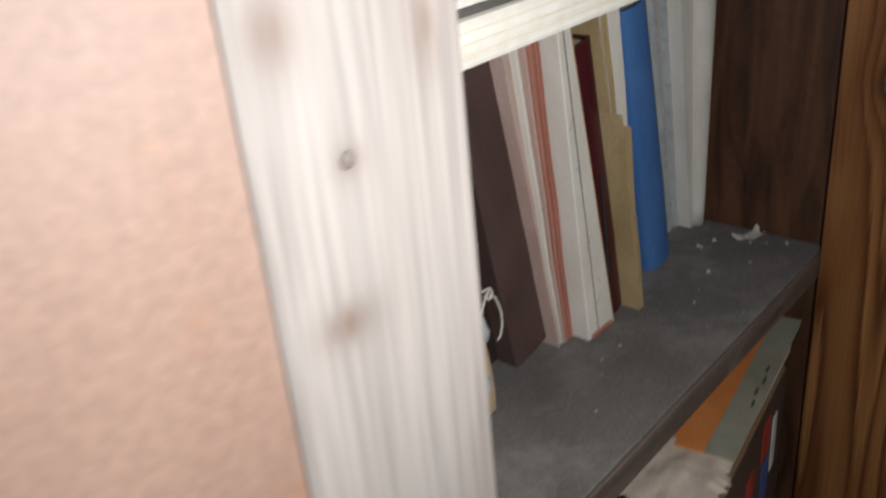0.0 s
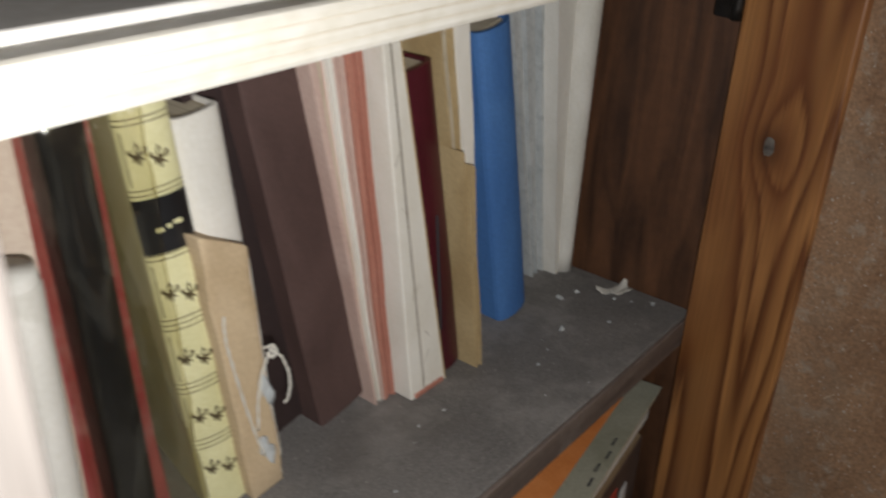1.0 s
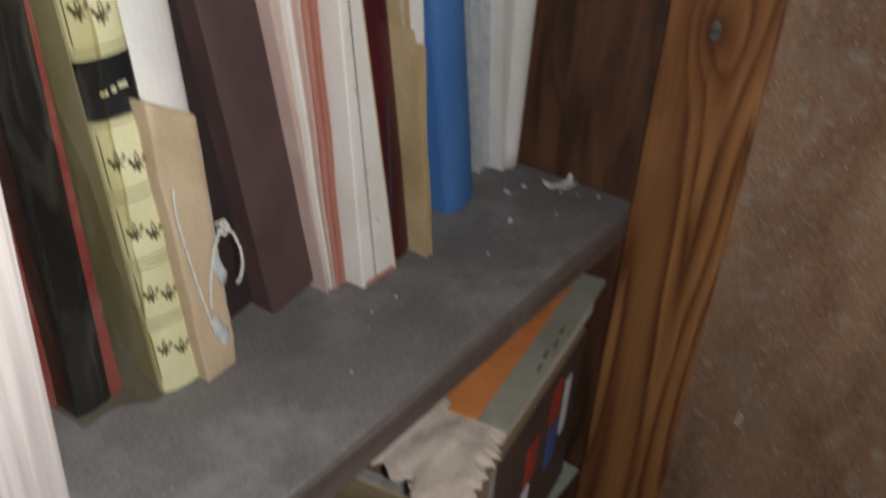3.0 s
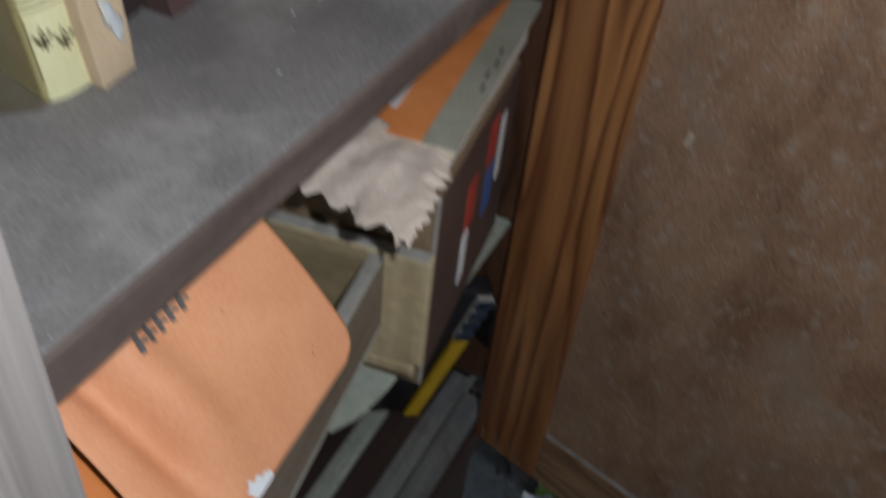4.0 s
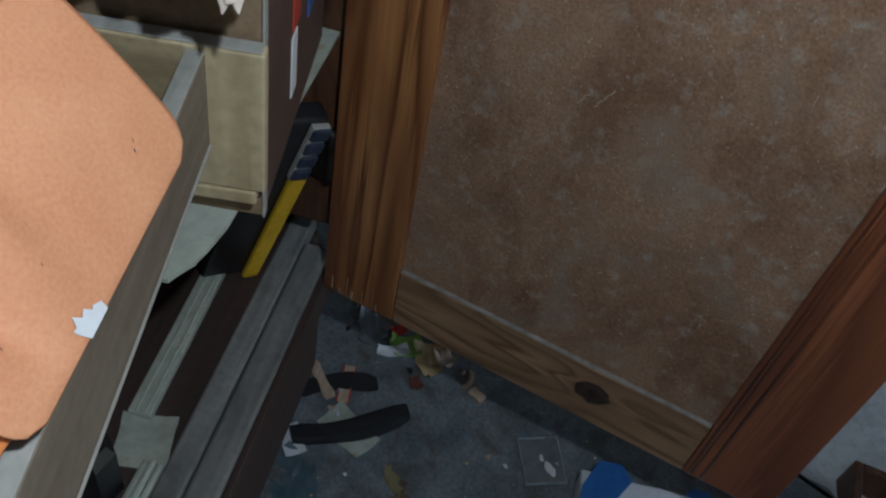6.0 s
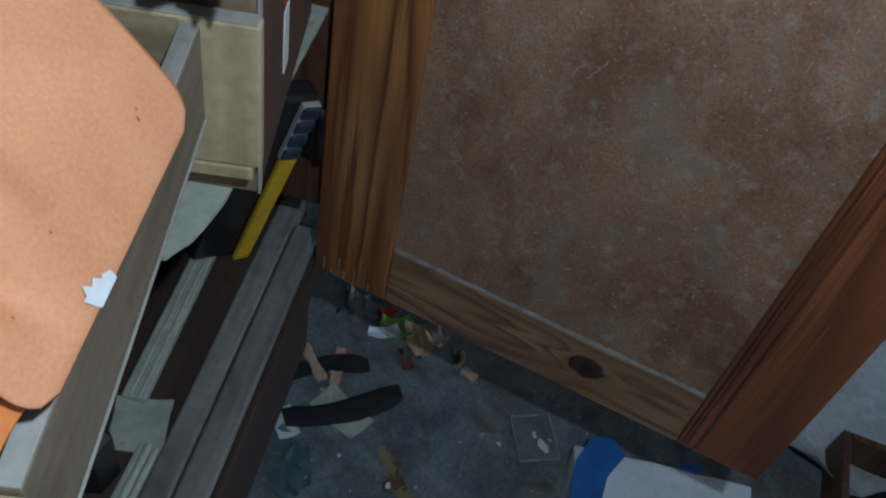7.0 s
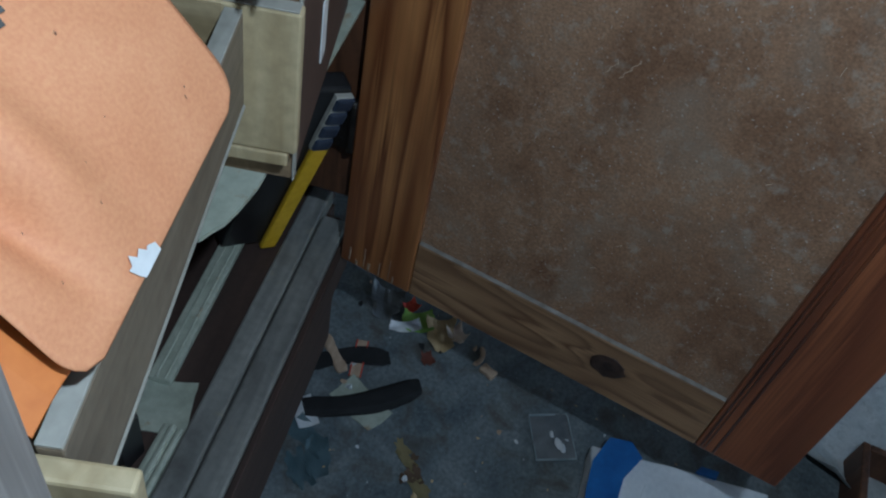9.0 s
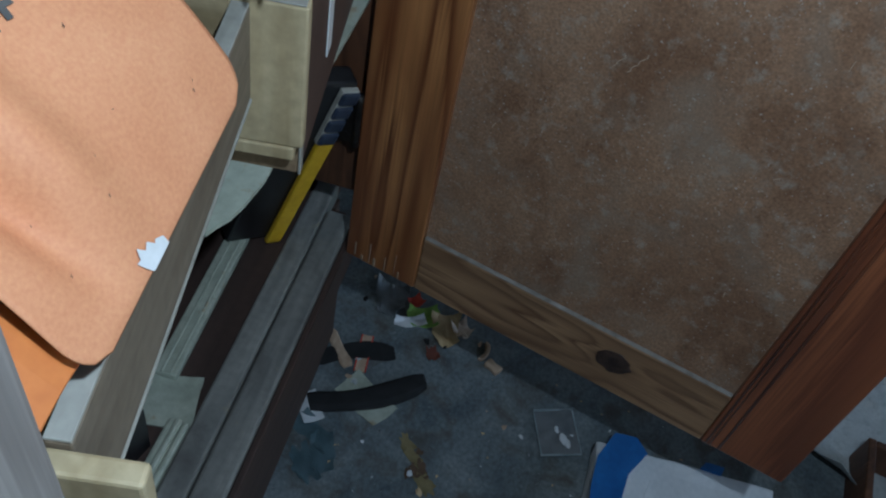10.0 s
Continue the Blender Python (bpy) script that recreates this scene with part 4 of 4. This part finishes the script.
folder = thing("folder", pose(0.43, 0.33, 0.30), "deep orange card folder under the notebook in the drawer", "folder")
bm = bm_sheet(lambda u, v: Vector((-0.043 + 0.075 * u, -0.034 + 0.13 * v, 0.033 + 0.12 * v + 0.004 * math.sin(5 * u))), 10, 10, 0.001)
part("cover", bm, orange_dark, folder)
bm = bm_sheet(lambda u, v: Vector((-0.041 + 0.055 * u, -0.026 + 0.12 * v, 0.026 + 0.12 * v + 0.004 * math.sin(5 * u))), 10, 10, 0.006)
part("paper_pad", bm, white_cover, folder)

# cardboard box and the magazines and newsprint on it
box = thing("cardboard_box", pose(0.716, 0.314, SHEET, 0, 0, 8), "brown cardboard box with printed red and white labels", "box")
part("body", bm_box(0, 0, 0, 0.235, 0.2, 0.205, 0.002), cardboard, box)
part("printed_face", bm_box(0.012, -0.0012, 0.004, 0.2345, -0.0003, 0.203), brown_print, box, "dark printed front")
part("corner_tape", bm_box(-0.001, -0.002, 0.0, 0.008, -0.0003, 0.206, 0.0004), grey_edge, box, "pale worn corner edge")
part("flap", bm_box(0.001, 0.003, 0.2055, 0.1, 0.19, 0.208, 0.0006), cardboard, box, "folded top flap")
for name, x0, x1, z0, z1, mat in (("red_label", 0.09, 0.115, 0.105, 0.155, red_print), ("white_label", 0.088, 0.106, 0.045, 0.10, white_print), ("red_label", 0.145, 0.17, 0.14, 0.185, red_print),
                                  ("blue_label", 0.15, 0.175, 0.08, 0.13, blue_print), ("white_label", 0.185, 0.2, 0.1, 0.17, white_print)):
    part(name, bm_box(x0, -0.0025, z0, x1, -0.0014, z1), mat, box)

rnd = random.Random(8)
z = SHEET + 0.2085
for k, (name, mat, label, t) in enumerate((("magazine", red_print, "magazine with a red cover in a stack", 0.010), ("magazine", white_cover, "white magazine with curled pages in a stack", 0.012),
                                           ("magazine", brown_print, "dark brown magazine in a stack", 0.012), ("magazine", blue_print, "blue magazine in a stack", 0.008))):
    mg = thing(name, pose(0.735 + 0.006 * rnd.random(), 0.318 + 0.006 * rnd.random(), z, 0, 0, 7 + 2.5 * rnd.random()), label, "magazine", "magazines on the box")
    part("cover", bm_box(0, 0, t - 0.0006, 0.22, 0.16, t, 0.0002), mat, mg)
    part("page_block", bm_box(0.001, 0.0015, 0.0004, 0.219, 0.159, t - 0.0008), page_mat, mg)
    part("spine", bm_box(0, -0.0006, 0, 0.22, 0.001, t, 0.0003), mat, mg)
    z += t + 0.0006
top_mag = thing("magazine", pose(0.712, 0.302, z, 0, 0, 8.5), "worn magazine with orange and grey green cover", "magazine", "magazines on the box")
part("cover", bm_box(0, 0, 0.006, 0.25, 0.026, 0.0066, 0.0002), grey_cover, top_mag, "grey green half of the cover")
part("cover", bm_box(0, 0.0262, 0.006, 0.25, 0.15, 0.0066, 0.0002), orange_print, top_mag, "orange half of the cover")
part("page_block", bm_box(0.001, 0.001, 0.0004, 0.249, 0.149, 0.0058), page_mat, top_mag)
part("title_label", bm_box(0.032, 0.056, 0.0068, 0.118, 0.068, 0.0072), white_print, top_mag, "pale label strip")
for k in range(4):
    part("print_bar", bm_box(0.08 + 0.02 * k, 0.006 + 0.002 * (k % 2), 0.0068, 0.092 + 0.02 * k, 0.008 + 0.002 * (k % 2), 0.0071), ink, top_mag, "illegible dark print")
PAPER_Z = z + 0.0075


def torn_point(u, v):
    """u runs from the torn near edge to the magazine, v from the room to the back."""
    rag = 0.014 * noise.noise(Vector((v * 5, 3.1, 0))) + 0.007 * noise.noise(Vector((v * 13, 9.2, 0))) + 0.012 * max(0, noise.noise(Vector((v * 9, 1.7, 0))))
    x = 0.632 + rag * (1 - u) ** 3 + u * (0.715 - 0.632)
    ragy = (0.006 * noise.noise(Vector((u * 18, 5.5, 0))) + 0.006 * noise.noise(Vector((u * 40, 2.5, 0)))) * (1 - v) ** 4
    y = 0.290 + 0.012 * u + ragy + v * 0.11
    dz = -0.013 * (1 - u) ** 2.5 - 0.008 * (1 - v) ** 4 + 0.004 * noise.noise(Vector((u * 2.5, v * 6, 2.0))) + 0.0015 * noise.noise(Vector((u * 7, v * 12, 4.0)))
    return Vector((x, y, PAPER_Z + dz))


newsprint = thing("torn_newspaper", pose(0.68, 0.34, PAPER_Z), "torn crumpled newsprint draped over the box", "paper")
lower = Matrix.Translation((-0.68, -0.34, -PAPER_Z))
bm = bm_sheet(torn_point, 36, 60, 0.0007)
bmesh.ops.transform(bm, verts=bm.verts, matrix=lower)
part("sheet", bm, torn, newsprint, smooth=True)
for k, (v0, l, w, a) in enumerate(((0.03, 0.022, 0.007, -30), (0.09, 0.030, 0.008, -12), (0.17, 0.014, 0.009, 5), (0.27, 0.018, 0.012, 10), (0.38, 0.010, 0.014, 0), (0.5, 0.012, 0.016, 12))):
    root, l = torn_point(0.04, v0), l * 0.38

    def shred(u, v, root=root, l=l, w=w, a=radians(a), k=k):
        along, side = l * u, w * (v - 0.5) * (1 - 0.85 * u) * (1 + 0.3 * math.sin(5 * u + k))
        return root + Vector((-along * math.cos(a) * 0.75 + side * math.sin(a), along * math.sin(a) * 0.75 + side * math.cos(a), -0.55 * along - 5 * along * along + 0.0012 * math.sin(6 * u + k)))
    bm = bm_sheet(shred, 10, 4, 0.0006)
    bmesh.ops.transform(bm, verts=bm.verts, matrix=lower)
    part("shred", bm, torn, newsprint, "hanging torn strip", smooth=True)

# things on the cupboard's bottom
BOT = BASE - 0.012
stick = thing("batten_offcut", pose(0.716, 0.438, BOT, 0, 0, 1.5), "pale ribbed wooden offcut lying on the bottom board", "offcut")
part("strip", bm_box(0, 0, 0, 0.25, 0.026, 0.012, 0.002), sheet_green, stick)
for k in range(2):
    part("ridge", bm_box(0, 0.005 + 0.01 * k, 0.0122, 0.25, 0.008 + 0.01 * k, 0.015, 0.001), sheet_green, stick)
scrap("card_sheet", "pale grey green card sheet on the bottom board", 0.692, 0.434, BOT, 0.062, 0.058, 12, sheet_green, 0.05, 3, "card", 0.002)
ribbed = thing("folded_card", pose(0.57, 0.402, BOT, 0, 0, -1), "pale ribbed folded card on the bottom board", "card")
for k in range(3):
    part("fold", bm_box(0, 0.008 * k, 0, 0.1, 0.0076 + 0.008 * k, 0.012 + 0.004 * (k % 2), 0.003), sheet_green, ribbed)
bottle = thing("black_container", pose(0.632, 0.456, BOT), "black plastic container standing on the bottom board", "container")
part("body", bm_tube([(0, 0, 0), (0, 0, 0.07), (0, 0, 0.082)], 0.027, 6, taper=[1, 1, 0.7]), black_cover, bottle)
part("cap", bm_tube([(0, 0, 0.0825), (0, 0, 0.094)], 0.012, 12), black_cover, bottle)

yellow_plastic = surface("yellow_plastic", (0.55, 0.34, 0.008), (0.65, 0.42, 0.015), (20, 20, 20), 0.45, 0.05)
navy_plastic = surface("navy_plastic", (0.02, 0.028, 0.05), (0.035, 0.045, 0.075), (30, 30, 30), 0.4, 0.1)
case = thing("tool_case", pose(0.938, 0.420, BOT) @ pose(0, 0, 0, 17, 0, 0) @ pose(0, 0, 0, 0, 0, -48), "black tool case with a yellow edge and ribbed dark top", "case")
part("body", bm_box(-0.058, 0.004, 0.006, 0.010, 0.03, 0.29, 0.004), black_cover, case)
part("yellow_edge", bm_box(-0.008, -0.004, 0.004, 0.012, 0.0035, 0.2, 0.002), yellow_plastic, case, "bright yellow edge strip")
part("rib_backing", bm_box(-0.011, -0.0035, 0.2015, 0.009, 0.0034, 0.286, 0.001), grey_edge, case, "pale backing between the ribs")
for k in range(4):
    part("rib", bm_box(-0.0105, -0.0065, 0.2012 + 0.0215 * k, 0.0115, 0.004, 0.2200 + 0.0215 * k, 0.0035), navy_plastic, case, "rounded dark navy rib")

# ---- litter on the concrete ----
rubber = surface("black_rubber", (0.006, 0.006, 0.007), (0.014, 0.014, 0.015), (30, 30, 30), 0.9, 0.4)
chip_wood = surface("pale_wood_chip", (0.34, 0.24, 0.16), (0.46, 0.35, 0.25), grain("x", 8, 80), 0.8, 0.3)
blue_tape = surface("blue_card", (0.02, 0.09, 0.30), (0.04, 0.14, 0.40), (10, 10, 10), 0.5, 0.1)
white_card = surface("white_card", (0.55, 0.57, 0.6), (0.68, 0.69, 0.71), (10, 10, 10), 0.7, 0.1)
bag_film = paper("dusty_bag_film", (0.10, 0.11, 0.12), (0.2, 0.21, 0.22), rough=0.3)
seam_film = paper("pale_seam_film", (0.2, 0.25, 0.27), (0.34, 0.38, 0.4), rough=0.3)
teal_film = paper("teal_film", (0.045, 0.075, 0.09), (0.09, 0.13, 0.15), rough=0.35)
red_card = paper("rust_card", (0.10, 0.03, 0.018))
green_print = paper("green_print", (0.25, 0.4, 0.08))


def strip_of(name, label, a, b, width, height, material, category, bend=0.0):
    """A bent strip lying on the floor from a to b."""
    a, b = Vector((*a, 0)), Vector((*b, 0))
    n = Vector((-(b - a).y, (b - a).x, 0)).normalized()
    bm = bmesh.new()
    prev = None
    for i in range(11):
        u = i / 10
        c = a.lerp(b, u) + n * bend * math.sin(math.pi * u)
        w = width * (0.5 + 0.06 * math.sin(7 * u + width * 90)) * (0.75 if i in (0, 10) else 1)
        ring = [bm.verts.new(c + n * w * s + Vector((0, 0, h * height))) for s, h in ((-1, 0), (-1, 0.7), (-0.6, 1), (0.6, 1), (1, 0.7), (1, 0))]
        if prev:
            for k in range(6):
                bm.faces.new((prev[k], prev[(k + 1) % 6], ring[(k + 1) % 6], ring[k]))
        else:
            bm.faces.new(ring[::-1])
        prev = ring
    bm.faces.new(prev)
    centre = (a + b) / 2
    bmesh.ops.translate(bm, verts=bm.verts, vec=-centre)
    return tagged(part(name, bm, material, m=pose(centre.x, centre.y, FLOOR + 0.001)), label, category)


strip_of("rubber_strip", "black rubber strip lying on the concrete", (0.908, 0.345), (1.0, 0.192), 0.034, 0.012, rubber, "rubber", -0.012)
strip_of("rubber_strip", "black rubber offcut beside the plinth", (0.985, 0.36), (1.035, 0.25), 0.03, 0.004, rubber, "rubber", 0.01)
strip_of("wood_chip", "pale pink wood chip on the concrete", (1.04, 0.357), (0.987, 0.310), 0.017, 0.005, chip_wood, "wood chip")
packet_card = thing("matchbox_card", pose(1.0185, 0.295, FLOOR + 0.0006, 0, 0, 6.5), "small flattened printed card with red borders", "card")
part("face", bm_box(-0.034, -0.0085, 0, 0.034, 0.0085, 0.003, 0.0005), chip_wood, packet_card)
for y0 in (-0.0095, 0.0075):
    part("border", bm_box(-0.034, y0, 0.0002, 0.034, y0 + 0.0022, 0.0036, 0.0004), red_print, packet_card, "red printed border")
part("border", bm_box(-0.001, -0.0073, 0.0031, 0.001, 0.0073, 0.0037), red_print, packet_card, "red printed border")
strip_of("wood_chip", "thin bent wood chip on the concrete", (1.105, 0.115), (1.07, 0.12), 0.008, 0.006, chip_wood, "wood chip", 0.006)
strip_of("wood_chip", "small square wood chip on the concrete", (1.07, 0.108), (1.058, 0.085), 0.016, 0.008, chip_wood, "wood chip")
scrap("paper_scrap", "small white square paper on the concrete", 0.903, 0.341, FLOOR + 0.0005, 0.05, 0.03, 34, white_card, 0.1, 5)
scrap("paper_scrap", "pale green paper under the rubber strip", 0.943, 0.268, FLOOR + 0.0002, 0.085, 0.05, 60, sheet_green, 0.1, 6)
bag = thing("plastic_bag", pose(0.984, -0.02, FLOOR + 0.0006, 0, 0, 20), "small clear plastic bag with white contents on the concrete", "bag")
part("film", crumple(bm_sheet(lambda u, v: Vector(((u - 0.5) * 0.075, (v - 0.5) * 0.062, 0.0035 + 0.0015 * math.sin(7 * u + 5 * v))), 10, 10, 0.0006), 0.001, 60, 3), bag_film, bag)
for x0, y0, x1, y1 in ((-0.039, -0.032, -0.036, 0.032), (0.036, -0.032, 0.039, 0.03), (-0.0355, -0.0325, 0.0355, -0.0305), (-0.0355, 0.0295, 0.0355, 0.0312)):
    part("seam", bm_box(x0, y0, 0.002, x1, y1, 0.0048, 0.0006), seam_film, bag, "pale welded seam")
for x0, y0, r in ((-0.012, -0.008, 0.008), (-0.02, -0.013, 0.007), (0.003, 0.0, 0.005)):
    lump = bmesh.new()
    bmesh.ops.create_icosphere(lump, subdivisions=2, radius=r)
    bmesh.ops.transform(lump, verts=lump.verts, matrix=pose(x0, y0, 0.005) @ Matrix.Diagonal((1.3, 0.7, 0.3, 1)))
    part("powder", crumple(lump, 0.002, 160, 5), white_card, bag, "white powdery lump")
scrap("wrapper", "green and white wrapper on the concrete", 1.118, 0.225, FLOOR, 0.04, 0.05, 20, green_print, 0.2, 9, "wrapper", 0.001, 0.012)
scrap("wrapper", "white edge of a printed wrapper", 1.10, 0.243, FLOOR + 0.003, 0.02, 0.05, 24, white_card, 0.2, 10, "wrapper", 0.001, 0.010)
scrap("wrapper", "small red wrapper scrap on the concrete", 1.145, 0.245, FLOOR, 0.02, 0.025, 50, red_print, 0.2, 11, "wrapper", 0.001, 0.01)
scrap("card_scrap", "crumpled tan card scrap near the door", 1.105, 0.185, FLOOR, 0.06, 0.045, 15, tan_card, 0.3, 12, "card", 0.001, 0.02)
scrap("card_scrap", "pale pink card corner near the door", 1.115, 0.16, FLOOR, 0.03, 0.03, 45, beige_page, 0.3, 13, "card", 0.001, 0.02)
scrap("plastic_wrap", "crumpled clear plastic wrap on the concrete", 1.135, 0.284, FLOOR, 0.06, 0.05, 10, bag_film, 0.5, 14, "plastic", 0.0006, 0.02)
dry_leaf = paper("dry_leaf", (0.13, 0.11, 0.045), (0.22, 0.18, 0.085))
dark_leaf = paper("dark_leaf", (0.06, 0.035, 0.018), (0.11, 0.07, 0.04))
for k, (x, y, lx, ly, a, mat) in enumerate(((0.893, 0.19, 0.028, 0.016, 40, dry_leaf), (0.876, 0.176, 0.034, 0.014, 55, dry_leaf), (0.858, 0.163, 0.03, 0.02, 30, dark_leaf), (0.84, 0.148, 0.036, 0.02, 50, dry_leaf), (0.848, 0.176, 0.014, 0.012, 10, dark_leaf), (0.885, 0.168, 0.012, 0.012, 80, dark_leaf))):
    scrap("leaf_scrap", "dry broken yellow brown leaf piece on the concrete", x, y, FLOOR, lx, ly, a, mat, 0.7, 40 + k, "leaf", 0.0005, 0.004)
for k, (x, y, lx, ly, a) in enumerate(((0.868, 0.325, 0.07, 0.03, 60), (0.84, 0.30, 0.06, 0.035, 20), (0.815, 0.318, 0.05, 0.03, 40))):
    scrap("plastic_scrap", "thin dull teal plastic film on the concrete", x, y, FLOOR, lx, ly, a, teal_film, 0.6, 60 + k, "plastic", 0.0004, 0.006)
scrap("card_scrap", "small rust brown scrap on the concrete", 1.056, 0.194, FLOOR, 0.024, 0.018, 30, red_card, 0.4, 71, "card", 0.001, 0.006)
rnd = random.Random(21)
for k in range(90):
    x, y = rnd.uniform(0.78, 1.25), rnd.uniform(-0.3, 0.33)
    s = 0.001 + 0.0055 * rnd.random() ** 2
    bm = bmesh.new()
    bmesh.ops.create_icosphere(bm, subdivisions=1, radius=s)
    bmesh.ops.transform(bm, verts=bm.verts, matrix=Matrix.Diagonal((1, 0.7, 0.35, 1)))
    crumple(bm, s * 0.8, 250, k)
    bmesh.ops.translate(bm, verts=bm.verts, vec=(0, 0, -min(v.co.z for v in bm.verts)))
    tagged(part("debris_crumb", bm, rnd.choice((white_card, chip_wood, grey_page, tan_card, rubber)), m=pose(x, y, FLOOR, 0, 0, rnd.uniform(0, 360))),
           "small crumb of debris on the concrete", "crumb", "crumbs on the floor")

carton = thing("carton", pose(0.864, -0.208, FLOOR, 0, 0, 2), "flattened white carton with a torn blue wrapper", "carton")
cb = bm_box(-0.105, -0.13, 0, 0.104, 0.132, 0.05, 0.004)
bmesh.ops.subdivide_edges(cb, edges=[e for e in cb.edges if e.calc_length() > 0.1], cuts=8, use_grid_fill=True)
tint(part("body", cb, white_card, carton), 0.004, 2, 22)
wrap = [(0.118, 0.108), (0.122, 0.075), (0.100, 0.058), (0.060, 0.082), (0.020, 0.090), (-0.02, 0.100), (-0.02, 0.134), (0.03, 0.136), (0.075, 0.130)]
tint(part("wrapper", bm_prism(wrap, 0.0535, 0.0555), blue_tape, carton, "torn blue wrapper over the corner"), 0.003, 4, 60)
tint(part("wrapper", bm_prism([(0.102, -0.02), (0.114, -0.03), (0.112, -0.055), (0.1, -0.05)], 0.045, 0.0555), blue_tape, carton, "small blue wrapper scrap"), 0.002, 6, 60)
part("crease", bm_prism([(-0.02, 0.075), (0.06, 0.052), (0.06, 0.0512), (-0.02, 0.0742)], 0.0532, 0.0537), grey_page, carton, "fold line in the card")
dark_box = thing("dark_case", pose(0.88, -0.585, FLOOR, 0, 0, -8), "open dark box among litter on the concrete", "box")
for i, b in enumerate(((0, 0, 0, 0.2, 0.012, 0.07), (0, 0.128, 0, 0.2, 0.14, 0.07), (0, 0.0125, 0, 0.012, 0.1275, 0.07), (0.188, 0.0125, 0, 0.2, 0.1275, 0.07))):
    part("side", bm_box(*b, bevel=0.002), dark_wood, dark_box)
part("bottom", bm_box(0.0125, 0.0125, 0.001, 0.1875, 0.1275, 0.006), rubber, dark_box)
scrap("plastic_sheet", "crumpled clear plastic sheeting on the concrete", 1.2, -0.5, FLOOR, 0.3, 0.26, 20, grey_page, 0.3, 17, "plastic", 0.0008, 0.09)
